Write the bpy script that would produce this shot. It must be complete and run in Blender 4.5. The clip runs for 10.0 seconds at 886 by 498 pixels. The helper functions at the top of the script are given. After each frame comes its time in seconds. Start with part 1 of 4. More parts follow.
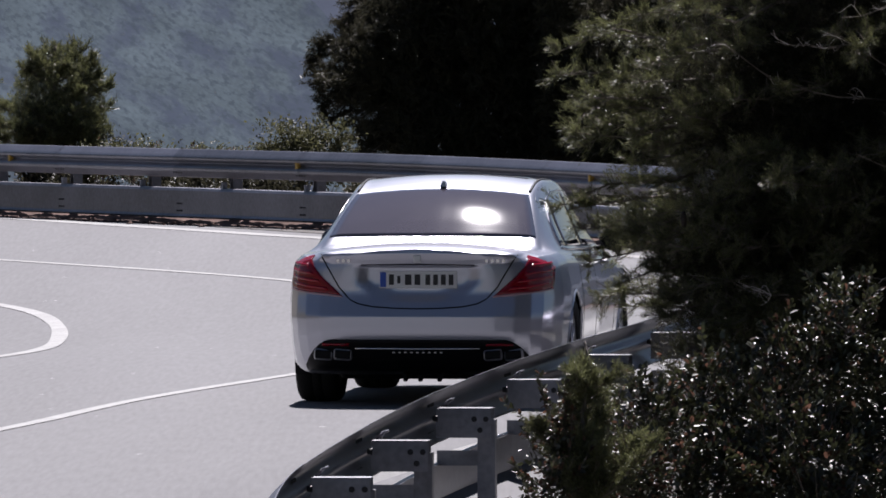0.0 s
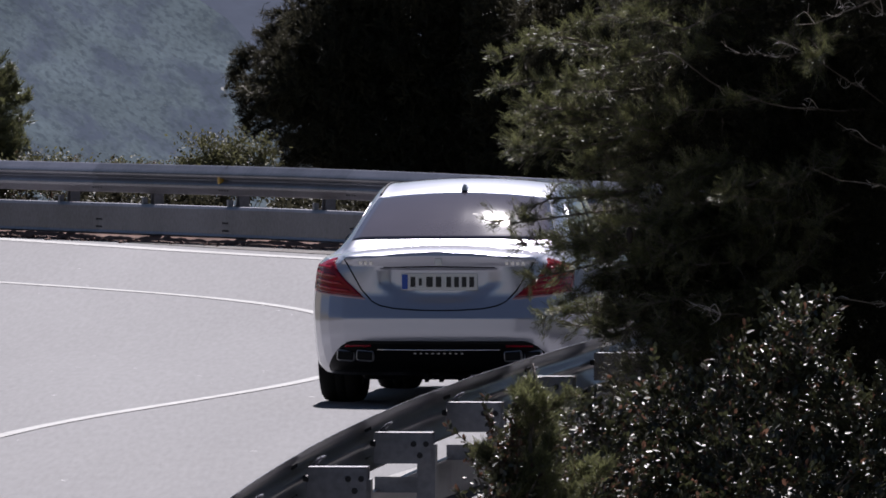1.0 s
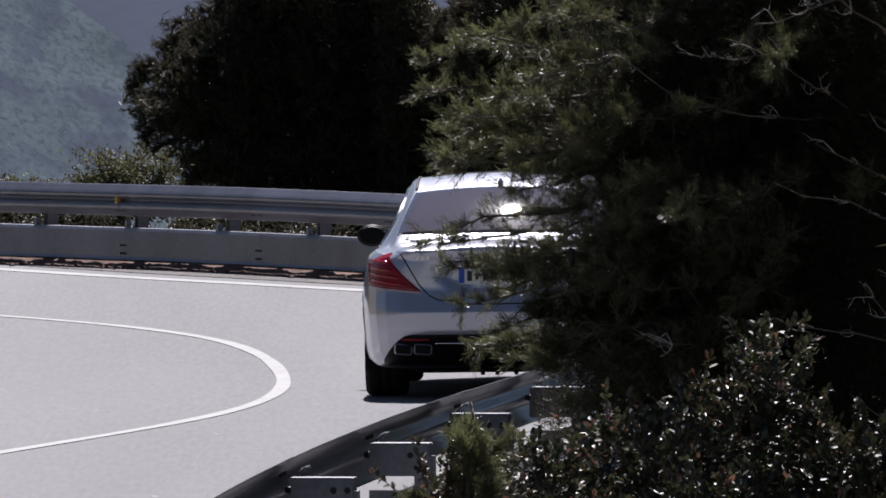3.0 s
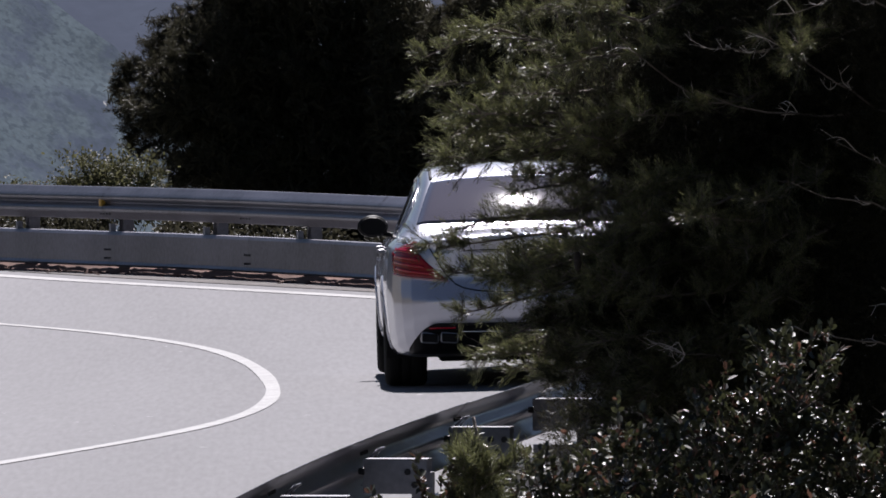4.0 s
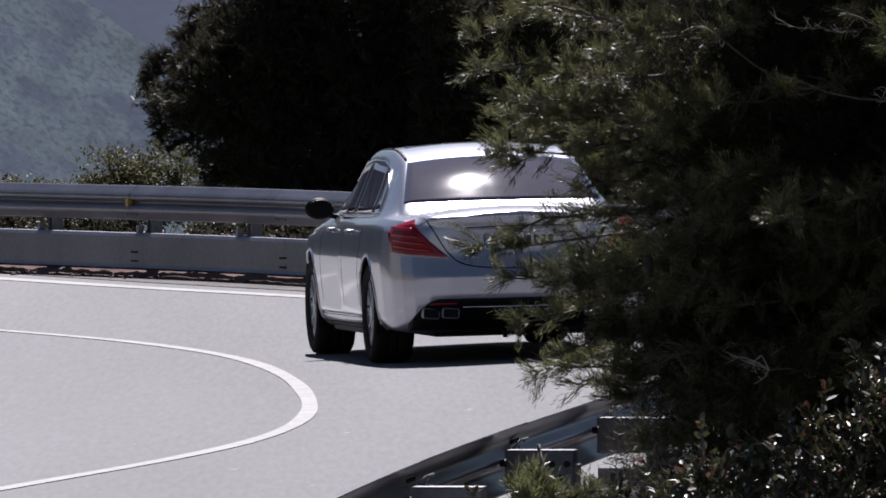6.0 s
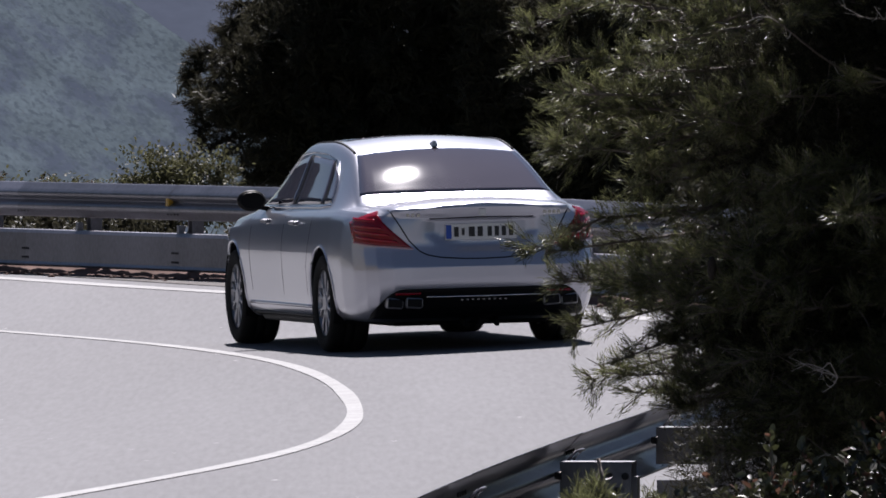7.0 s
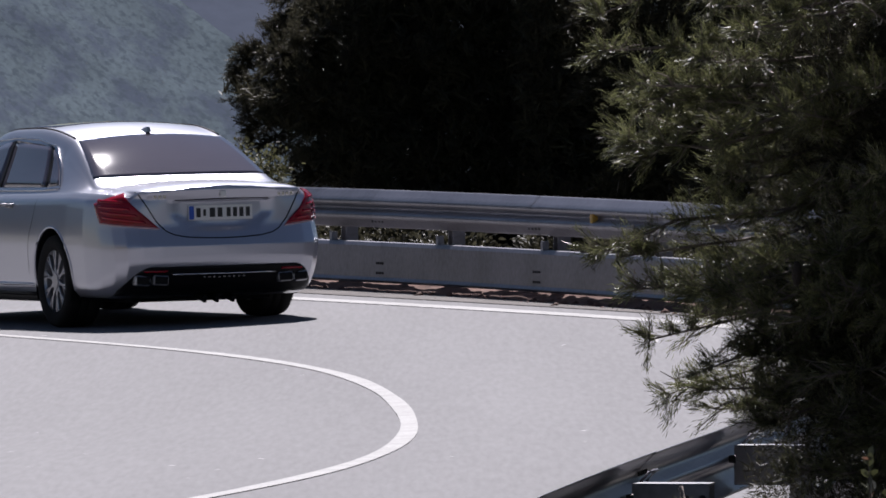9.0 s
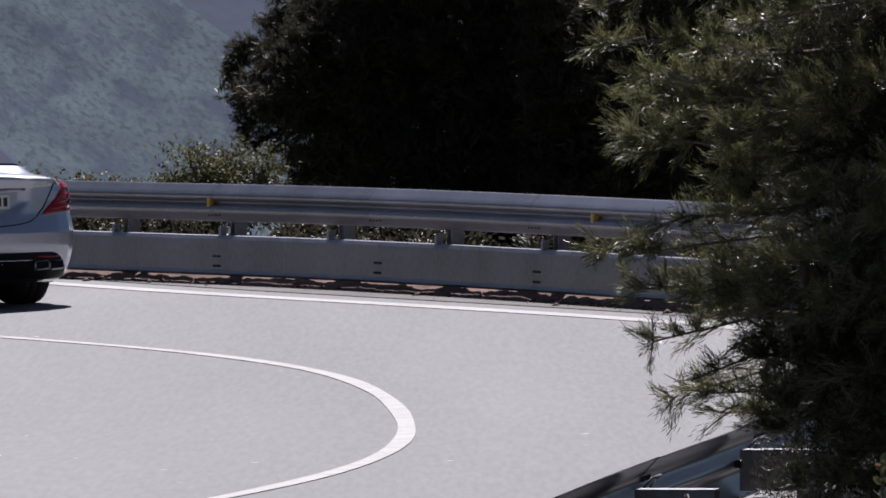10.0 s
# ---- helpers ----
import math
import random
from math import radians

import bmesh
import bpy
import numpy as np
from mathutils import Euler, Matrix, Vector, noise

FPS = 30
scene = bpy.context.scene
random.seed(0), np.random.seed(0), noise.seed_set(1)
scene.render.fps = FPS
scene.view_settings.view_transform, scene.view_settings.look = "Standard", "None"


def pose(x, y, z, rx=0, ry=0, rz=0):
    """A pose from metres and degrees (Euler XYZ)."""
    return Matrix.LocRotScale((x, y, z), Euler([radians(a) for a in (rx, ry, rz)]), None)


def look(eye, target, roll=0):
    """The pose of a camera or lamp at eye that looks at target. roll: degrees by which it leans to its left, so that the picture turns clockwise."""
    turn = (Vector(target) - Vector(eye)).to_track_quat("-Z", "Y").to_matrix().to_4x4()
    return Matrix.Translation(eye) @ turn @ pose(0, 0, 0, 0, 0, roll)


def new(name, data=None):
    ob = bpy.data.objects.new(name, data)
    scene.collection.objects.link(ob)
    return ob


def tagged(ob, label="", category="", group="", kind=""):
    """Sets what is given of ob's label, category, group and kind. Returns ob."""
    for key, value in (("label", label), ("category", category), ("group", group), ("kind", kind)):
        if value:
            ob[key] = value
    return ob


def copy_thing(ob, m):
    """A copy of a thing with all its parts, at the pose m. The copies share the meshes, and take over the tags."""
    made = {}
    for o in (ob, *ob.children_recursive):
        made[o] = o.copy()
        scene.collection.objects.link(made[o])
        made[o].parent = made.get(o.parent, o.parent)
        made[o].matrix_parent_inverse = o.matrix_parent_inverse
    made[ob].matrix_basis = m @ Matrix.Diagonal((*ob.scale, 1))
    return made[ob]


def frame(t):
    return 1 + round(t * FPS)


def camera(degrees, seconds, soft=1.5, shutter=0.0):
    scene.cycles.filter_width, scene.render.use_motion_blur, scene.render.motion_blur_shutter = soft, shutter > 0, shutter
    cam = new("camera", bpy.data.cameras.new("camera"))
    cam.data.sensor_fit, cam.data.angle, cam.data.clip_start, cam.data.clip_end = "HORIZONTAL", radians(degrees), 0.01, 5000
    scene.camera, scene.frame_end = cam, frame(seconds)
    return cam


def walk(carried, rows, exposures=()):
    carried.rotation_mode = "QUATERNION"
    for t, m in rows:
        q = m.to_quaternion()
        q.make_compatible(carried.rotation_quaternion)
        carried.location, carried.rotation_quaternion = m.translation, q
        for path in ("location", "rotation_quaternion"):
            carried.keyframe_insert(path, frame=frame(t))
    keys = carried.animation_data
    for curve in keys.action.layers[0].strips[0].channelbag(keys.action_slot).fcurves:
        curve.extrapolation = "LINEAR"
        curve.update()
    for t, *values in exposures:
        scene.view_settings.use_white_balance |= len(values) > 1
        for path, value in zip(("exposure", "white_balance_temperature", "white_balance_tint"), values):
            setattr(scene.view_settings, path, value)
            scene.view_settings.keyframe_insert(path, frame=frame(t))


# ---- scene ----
from mathutils.bvhtree import BVHTree

cam = camera(3.481, 10.0, soft=1.7)
PATH = [
    (0.0, pose(0.265, -22.323, 2.972, 88.9154, 0, 0.1609)),
    (0.5, pose(0.171, -20.518, 2.942, 88.9480, 0, -0.0198)),
    (1.0, pose(0.103, -18.531, 2.908, 88.9777, 0, -0.1858)),
    (1.5, pose(0.055, -16.409, 2.871, 89.0020, 0, -0.3188)),
    (2.0, pose(0.025, -14.194, 2.831, 89.0316, 0, -0.4378)),
    (2.5, pose(0.007, -11.924, 2.791, 89.0535, 0, -0.5284)),
    (4.0, pose(-0.003, -5.124, 2.672, 89.0887, 0, -0.6285)),
    (4.5, pose(-0.000, -2.953, 2.636, 89.0946, 0, -0.6243)),
    (5.0, pose(0.003, -0.869, 2.602, 89.0979, 0, -0.6106)),
    (5.5, pose(0.005, 1.112, 2.571, 89.0989, 0, -0.5548)),
    (7.0, pose(-0.000, 6.314, 2.494, 89.1021, 0, -0.2995)),
    (7.5, pose(-0.005, 7.779, 2.474, 89.1056, 0, -0.2162)),
    (8.0, pose(-0.011, 9.107, 2.456, 89.1061, 0, -0.1479)),
    (8.5, pose(-0.015, 10.303, 2.439, 89.1095, 0, -0.1102)),
    (9.0, pose(-0.017, 11.374, 2.424, 89.1100, 0, -0.0949)),
    (9.5, pose(-0.013, 12.332, 2.408, 89.1111, 0, -0.0930)),
    (10.0, pose(-0.001, 13.191, 2.391, 89.1101, 0, -0.0938)),
]
EXPOSURE = 0.60
walk(cam, PATH, [(0.0, EXPOSURE, 6250, 17), (10.0, EXPOSURE, 6250, 17)])

# ---- light: sun high beyond the bend, clear sky ----
SUN_EL, SUN_AZ = radians(52), radians(0.5)
world = bpy.data.worlds.new("sky")
scene.world = world
world.use_nodes = True
wn = world.node_tree
sky = wn.nodes.new("ShaderNodeTexSky")
sky.sky_type, sky.sun_disc = "NISHITA", False
sky.sun_elevation, sky.sun_rotation = SUN_EL, SUN_AZ
sky.dust_density, sky.ozone_density = 0.3, 2.0
wn.links.new(sky.outputs[0], wn.nodes["Background"].inputs[0])
wn.nodes["Background"].inputs[1].default_value = 0.023
sun = new("sun", bpy.data.lights.new("sun", "SUN"))
sun.data.energy, sun.data.angle, sun.data.color = 5.0, radians(0.53), (1.0, 0.96, 0.92)
toward = Vector((math.sin(SUN_AZ) * math.cos(SUN_EL), math.cos(SUN_AZ) * math.cos(SUN_EL), math.sin(SUN_EL)))
sun.matrix_world = look(toward * 100, (0, 0, 0))


# ---- materials ----
def mat(name, color, rough=0.6, metal=0.0, vary=0.15, scale=3.0, fine=40.0, bump=0.0, coat=0.0, spec=0.5, island=0.0, obrand=0.0, trans=0.0):
    """Principled surface with coarse and fine variation of its colour, relief and gloss."""
    m = bpy.data.materials.new(name)
    m.use_nodes = True
    nt = m.node_tree
    b = nt.nodes["Principled BSDF"]
    b.inputs["Roughness"].default_value = rough
    b.inputs["Metallic"].default_value = metal
    b.inputs["Coat Weight"].default_value = coat
    b.inputs["Coat Roughness"].default_value = 0.04
    b.inputs["Specular IOR Level"].default_value = spec
    b.inputs["Transmission Weight"].default_value = trans
    if vary == 0 and island == 0:
        b.inputs["Base Color"].default_value = (*color, 1)
        return m
    co = nt.nodes.new("ShaderNodeTexCoord")
    n1, n2 = nt.nodes.new("ShaderNodeTexNoise"), nt.nodes.new("ShaderNodeTexNoise")
    n1.inputs["Scale"].default_value, n1.inputs["Detail"].default_value = scale, 4
    n2.inputs["Scale"].default_value, n2.inputs["Detail"].default_value = fine, 3
    for n in (n1, n2):
        nt.links.new(co.outputs["Object"], n.inputs["Vector"])
    mix = nt.nodes.new("ShaderNodeMath")
    mix.operation = "ADD"
    nt.links.new(n1.outputs["Fac"], mix.inputs[0])
    nt.links.new(n2.outputs["Fac"], mix.inputs[1])
    last = mix.outputs[0]
    centre = 1.0
    for on, kind, socket in ((island, "ShaderNodeNewGeometry", "Random Per Island"), (obrand, "ShaderNodeObjectInfo", "Random")):
        if on:
            g = nt.nodes.new(kind)
            k = nt.nodes.new("ShaderNodeMath")
            k.operation = "MULTIPLY_ADD"
            k.inputs[1].default_value = on
            nt.links.new(g.outputs[socket], k.inputs[0])
            nt.links.new(last, k.inputs[2])
            last = k.outputs[0]
            centre += on / 2
    rng = nt.nodes.new("ShaderNodeMapRange")
    rng.inputs["From Min"].default_value, rng.inputs["From Max"].default_value = centre - 0.5, centre + 0.5
    rng.inputs["To Min"].default_value, rng.inputs["To Max"].default_value = 1 - vary * 2, 1 + vary * 2
    nt.links.new(last, rng.inputs["Value"])
    mul = nt.nodes.new("ShaderNodeVectorMath")
    mul.operation = "SCALE"
    mul.inputs[0].default_value = color
    nt.links.new(rng.outputs[0], mul.inputs["Scale"])
    nt.links.new(mul.outputs[0], b.inputs["Base Color"])
    if bump:
        bp = nt.nodes.new("ShaderNodeBump")
        bp.inputs["Strength"].default_value, bp.inputs["Distance"].default_value = bump, 0.02
        nt.links.new(n2.outputs["Fac"], bp.inputs["Height"])
        nt.links.new(bp.outputs[0], b.inputs["Normal"])
    return m


def speckled(m, color, amount, scale):
    """Small bright chips over a surface."""
    nt = m.node_tree
    b = nt.nodes["Principled BSDF"]
    old = b.inputs["Base Color"].links[0].from_socket
    co, v, r, mx = (nt.nodes.new(k) for k in ("ShaderNodeTexCoord", "ShaderNodeTexVoronoi", "ShaderNodeMapRange", "ShaderNodeMix"))
    mx.data_type = "RGBA"
    v.inputs["Scale"].default_value = scale
    nt.links.new(co.outputs["Object"], v.inputs["Vector"])
    r.inputs["From Min"].default_value, r.inputs["From Max"].default_value = amount, amount * 0.6
    nt.links.new(v.outputs["Distance"], r.inputs["Value"])
    nt.links.new(r.outputs[0], mx.inputs["Factor"])
    nt.links.new(old, mx.inputs[6])
    mx.inputs[7].default_value = (*color, 1)
    nt.links.new(mx.outputs[2], b.inputs["Base Color"])
    return m


def leafy(name, color, glow, rough=0.45, spec=0.5, vary=0.25):
    """Leaf: partly see-through for light, varied from leaf to leaf."""
    m = mat(name, color, rough, vary=vary, scale=2.0, fine=11.0, island=0.9, spec=spec)
    nt = m.node_tree
    b = nt.nodes["Principled BSDF"]
    t, mx = nt.nodes.new("ShaderNodeBsdfTranslucent"), nt.nodes.new("ShaderNodeMixShader")
    nt.links.new(b.inputs["Base Color"].links[0].from_socket, t.inputs["Color"])
    mx.inputs[0].default_value = glow
    nt.links.new(b.outputs[0], mx.inputs[1])
    nt.links.new(t.outputs[0], mx.inputs[2])
    nt.links.new(mx.outputs[0], nt.nodes["Material Output"].inputs[0])
    return m


M_ASPHALT = speckled(mat("asphalt", (0.150, 0.150, 0.158), 0.85, vary=0.13, scale=0.6, fine=26.0, bump=0.08), (0.6, 0.6, 0.6), 0.035, 1.3)


def along_lane(m, length):
    """Draws the variation of a road surface out along the lanes, as wheels wear it."""
    nt = m.node_tree
    mp, co = nt.nodes.new("ShaderNodeMapping"), nt.nodes.new("ShaderNodeTexCoord")
    mp.inputs["Scale"].default_value = (1.0, 1.0 / length, 1.0)
    nt.links.new(co.outputs["Object"], mp.inputs["Vector"])
    for node in nt.nodes:
        if node.bl_idname == "ShaderNodeTexNoise":
            nt.links.new(mp.outputs[0], node.inputs["Vector"])


along_lane(M_ASPHALT, 22.0)
M_LINE = mat("road_paint", (0.31, 0.31, 0.31), 0.75, vary=0.20, scale=2.5, fine=40.0, bump=0.2)
M_SOIL = mat("scrubby_soil", (0.075, 0.072, 0.052), 0.95, vary=0.3, scale=0.7, fine=14.0, bump=0.6)
M_SHOULDER = mat("dusty_shoulder", (0.135, 0.125, 0.12), 0.95, vary=0.25, scale=1.5, fine=30.0, bump=0.6)
M_GRAVEL = mat("reddish_debris", (0.125, 0.070, 0.054), 0.95, vary=0.3, scale=2.0, fine=20.0, island=0.9)
M_BANK = mat("scrubby_rock_bank", (0.085, 0.075, 0.055), 0.95, vary=0.3, scale=0.5, fine=6.0, bump=0.8)
M_STEEL = mat("galvanised_steel", (0.148, 0.147, 0.178), 0.34, metal=0.62, vary=0.24, scale=1.4, fine=24.0, bump=0.05, obrand=0.5)
M_STEEL_DULL = mat("dull_galvanised_steel", (0.22, 0.22, 0.245), 0.5, metal=0.35, vary=0.2, scale=2.0, fine=24.0, bump=0.05, obrand=0.4)
M_BOLT = mat("dark_bolt", (0.025, 0.025, 0.028), 0.6, metal=0.3, vary=0.1)
M_REFLECT = mat("amber_reflector", (0.48, 0.28, 0.03), 0.3, vary=0.1, coat=0.5)
M_PAINT = mat("silver_car_paint", (0.52, 0.53, 0.60), 0.30, metal=0.72, vary=0.02, scale=300.0, fine=900.0, coat=1.0)
M_GLASS = mat("tinted_car_glass", (0.090, 0.082, 0.106), 0.024, vary=0.05, scale=4.0, spec=1.0, coat=0.8)
M_BLACK = mat("black_plastic", (0.005, 0.005, 0.006), 0.5, vary=0.1, spec=0.15)
M_RUBBER = mat("tyre_rubber", (0.012, 0.012, 0.012), 0.9, vary=0.15, fine=60.0, bump=0.2, spec=0.2)
M_PIPE = mat("dark_chrome", (0.22, 0.22, 0.23), 0.2, metal=1.0, vary=0.02)
M_CHROME = mat("chrome", (0.72, 0.72, 0.74), 0.12, metal=1.0, vary=0.02)
M_RIM = mat("grey_alloy", (0.42, 0.42, 0.45), 0.3, metal=0.8, vary=0.05)
M_LAMP = mat("red_lamp_lens", (0.30, 0.0025, 0.016), 0.10, vary=0.08, scale=9.0, spec=0.5)
M_LAMP_D = mat("dark_red_lamp_lens", (0.22, 0.0016, 0.011), 0.08, vary=0.20, scale=5.0, fine=14.0, spec=0.5)
M_LAMP_CLEAR = mat("pale_lamp_strip", (0.50, 0.30, 0.32), 0.25, vary=0.05)
M_PLATE = mat("plate_white", (0.72, 0.72, 0.70), 0.4, vary=0.03)
M_PLATE_B = mat("plate_blue", (0.02, 0.08, 0.42), 0.4, vary=0.03)
M_INK = mat("plate_ink", (0.02, 0.02, 0.02), 0.5, vary=0.05)
M_NEEDLE = leafy("pine_needles", (0.116, 0.122, 0.054), 0.42, rough=0.40, spec=0.8, vary=0.42)
# darker copy of the pine needles, with the crowns' shade put into the colour
M_NEEDLE_SHADE = leafy("shaded_pine_needles", (0.046, 0.044, 0.029), 0.36, rough=0.50, spec=0.22)
M_LEAF = leafy("holm_oak_leaves", (0.044, 0.048, 0.021), 0.20, rough=0.50, spec=1.0, vary=0.38)
M_LEAF_RED = leafy("reddish_young_leaves", (0.10, 0.052, 0.036), 0.4, rough=0.35)
M_SHRUB = leafy("yellow_green_shrub", (0.088, 0.088, 0.044), 0.42, rough=0.6)
M_BARK = mat("pine_bark", (0.17, 0.14, 0.125), 0.85, vary=0.3, scale=6.0, fine=40.0, bump=0.6)
# pale twig wood, brightened further in place of sunlight
M_TWIG_LIT = mat("lit_bare_twig", (0.60, 0.55, 0.53), 0.5, vary=0.2, scale=9.0, fine=50.0)
M_CONE = mat("pine_cone", (0.035, 0.026, 0.02), 0.8, vary=0.3, fine=60.0, bump=0.8)


def hillside_mat():
    """Slope with haze put into its colours: pale scrub with slanting drifts of darker woods and single crowns."""
    m = mat("haze_tinted_hillside", (0.108, 0.137, 0.158), 1.0, vary=0.16, scale=0.10, fine=0.9, spec=0.0)
    nt = m.node_tree
    b = nt.nodes["Principled BSDF"]
    last = b.inputs["Base Color"].links[0].from_socket
    co, turn, flat = (nt.nodes.new(x) for x in ("ShaderNodeTexCoord", "ShaderNodeMapping", "ShaderNodeMapping"))
    turn.inputs["Rotation"].default_value = (0.0, radians(-33), 0.0)
    flat.inputs["Scale"].default_value = (0.75, 0.0, 1.5)
    nt.links.new(co.outputs["Object"], turn.inputs["Vector"])
    nt.links.new(turn.outputs[0], flat.inputs["Vector"])
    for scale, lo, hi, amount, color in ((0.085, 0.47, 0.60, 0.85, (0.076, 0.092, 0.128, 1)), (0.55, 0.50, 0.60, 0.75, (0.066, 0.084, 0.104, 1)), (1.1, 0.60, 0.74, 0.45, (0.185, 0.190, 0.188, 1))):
        n, q, k, mx = (nt.nodes.new(x) for x in ("ShaderNodeTexNoise", "ShaderNodeMapRange", "ShaderNodeMath", "ShaderNodeMix"))
        n.inputs["Scale"].default_value, n.inputs["Detail"].default_value, n.inputs["Roughness"].default_value = scale, 6, 0.62
        q.inputs["From Min"].default_value, q.inputs["From Max"].default_value = lo, hi
        nt.links.new(n.outputs["Fac"], q.inputs["Value"])
        k.operation = "MULTIPLY"
        k.inputs[1].default_value = amount
        nt.links.new(q.outputs[0], k.inputs[0])
        mx.data_type = "RGBA"
        nt.links.new(k.outputs[0], mx.inputs["Factor"])
        nt.links.new(last, mx.inputs[6])
        mx.inputs[7].default_value = color
        last = mx.outputs[2]
    for node in nt.nodes:
        if node.bl_idname == "ShaderNodeTexNoise":
            nt.links.new(flat.outputs[0], node.inputs["Vector"])
    nt.links.new(last, b.inputs["Base Color"])
    return m


M_HILL = hillside_mat()
# blue of the haze mixed into the ridge's base colour
M_HILL2 = mat("haze_tinted_far_ridge", (0.085, 0.100, 0.135), 1.0, vary=0.06, scale=0.03, fine=0.2, spec=0.0)


# ---- helpers for meshes ----
def part(name, bm, material, parent, label="", smooth=False):
    me = bpy.data.meshes.new(name)
    if smooth:
        for f in bm.faces:
            f.smooth = True
    bm.to_mesh(me)
    bm.free()
    me.materials.append(material)
    ob = new(name, me)
    ob.parent = parent
    return tagged(ob, label)


def raw_mesh(name, verts, faces, material, parent=None, smooth=False):
    me = bpy.data.meshes.new(name)
    verts, faces = np.asarray(verts, np.float32), np.asarray(faces, np.int32)
    n = faces.shape[1]
    me.vertices.add(len(verts))
    me.vertices.foreach_set("co", verts.ravel())
    me.loops.add(faces.size)
    me.loops.foreach_set("vertex_index", faces.ravel())
    me.polygons.add(len(faces))
    me.polygons.foreach_set("loop_start", np.arange(0, faces.size, n, dtype=np.int32))
    me.polygons.foreach_set("loop_total", np.full(len(faces), n, np.int32))
    if smooth:
        me.polygons.foreach_set("use_smooth", np.ones(len(faces), bool))
    me.update(calc_edges=True)
    me.validate()
    me.materials.append(material)
    ob = new(name, me)
    ob.parent = parent
    return ob


def grid_faces(nu, nv, wrap=False):
    """Quads over nu rows of nv points; wrap closes each row."""
    i, j = np.meshgrid(np.arange(nu - 1), np.arange(nv if wrap else nv - 1), indexing="ij")
    k = (j + 1) % nv
    return np.stack([i * nv + j, i * nv + k, (i + 1) * nv + k, (i + 1) * nv + j], -1).reshape(-1, 4)


def box(bm, size, m, bevel=0.0):
    r = bmesh.ops.create_cube(bm, size=1, matrix=m @ Matrix.Diagonal((*size, 1)))
    if bevel:
        es = list({e for v in r["verts"] for e in v.link_edges})
        bmesh.ops.bevel(bm, geom=es, offset=bevel, segments=2, affect="EDGES", profile=0.5)


def tube(bm, pts, radii, sides=6):
    rings = []
    for i, p in enumerate(pts):
        p = Vector(p)
        d = (Vector(pts[min(i + 1, len(pts) - 1)]) - Vector(pts[max(i - 1, 0)])).normalized()
        a = d.orthogonal().normalized()
        b = d.cross(a)
        rings.append([bm.verts.new(p + (a * math.cos(q) + b * math.sin(q)) * radii[i]) for q in (2 * math.pi * k / sides for k in range(sides))])
    for r0, r1 in zip(rings, rings[1:]):
        for k in range(sides):
            bm.faces.new((r0[k], r0[(k + 1) % sides], r1[(k + 1) % sides], r1[k]))
    bm.faces.new(rings[0][::-1])
    bm.faces.new(rings[-1])


# ---- plan of the bend: x of the centre line and of the guard rail against the distance y ----
CENTRE = [-5.6934, 6.9277, 11.473, -12.0498, -7.2493, 4.5674, -2.8576, -0.2198, -0.0292]
RAIL = [-0.4676, 2.0078, 3.8022, -5.8341, -10.8065, 1.1119, 4.67]


def bent(coef, mid, span, lo, hi):
    d = np.polyder(coef)

    def at(y):
        c = np.clip(y, lo, hi)
        return np.polyval(coef, (c - mid) / span) + (y - c) * np.polyval(d, (c - mid) / span) / span

    def slope(y):
        c = np.clip(y, lo, hi)
        return np.polyval(d, (c - mid) / span) / span
    return at, slope


centre_x, centre_slope = bent(CENTRE, 100, 30, 74, 135)
rail_bend, rail_bend_slope = bent(RAIL, 100, 45, 49, 146)
near_run = lambda y: np.maximum(57.5 - np.asarray(y, float), 0)
closing = lambda y: np.clip((np.asarray(y, float) - 78) / 18, 0, 1)
rail_in = lambda y: 0.82 * (1 - closing(y) ** 2 * (3 - 2 * closing(y)))
rail_x = lambda y: rail_bend(np.maximum(y, 57.5)) - rail_bend_slope(57.5) * 1.6 * (1 - np.exp(-near_run(y) / 1.6)) - rail_in(y)
rail_slope = lambda y: (rail_x(np.asarray(y, float) + 0.05) - rail_x(np.asarray(y, float) - 0.05)) / 0.1
# the verge under the near run of the rail falls away towards the valley
verge_drop = lambda y: 0.41 * np.clip((95 - np.asarray(y, float)) / 35, 0, 1.6) ** 1.9 * np.clip((np.asarray(y, float) - 38) / 12, 0, 1)


def offset(x, y):
    """How far (x, y) lies to the right of the centre line."""
    return (x - centre_x(y)) / np.hypot(1, centre_slope(y))


def road_z(x, y):
    q = np.clip((np.asarray(y) - 85) / 20, 0, 1)
    o = offset(x, y)
    e = np.clip((o - 3.0) / 0.6, 0, 1)
    return 0.05 * q * q * (3 - 2 * q) * np.clip(o, -5, 5.4) - verge_drop(y) * e * e * (3 - 2 * e)


def ground_z(x, y):
    x, y = np.asarray(x, float), np.asarray(y, float)
    z = road_z(x, y)
    beyond = np.maximum(x - rail_x(y) - 0.55, 0)
    near = np.clip((95 - y) / 30, 0, 1)
    z = z - np.minimum(beyond * (0.30 + 0.10 * (1 - near)), 3.0 + 4.0 * (1 - near))
    far = np.maximum(y - 165, 0)
    z = z - np.minimum(far * 0.12, 90)
    return z


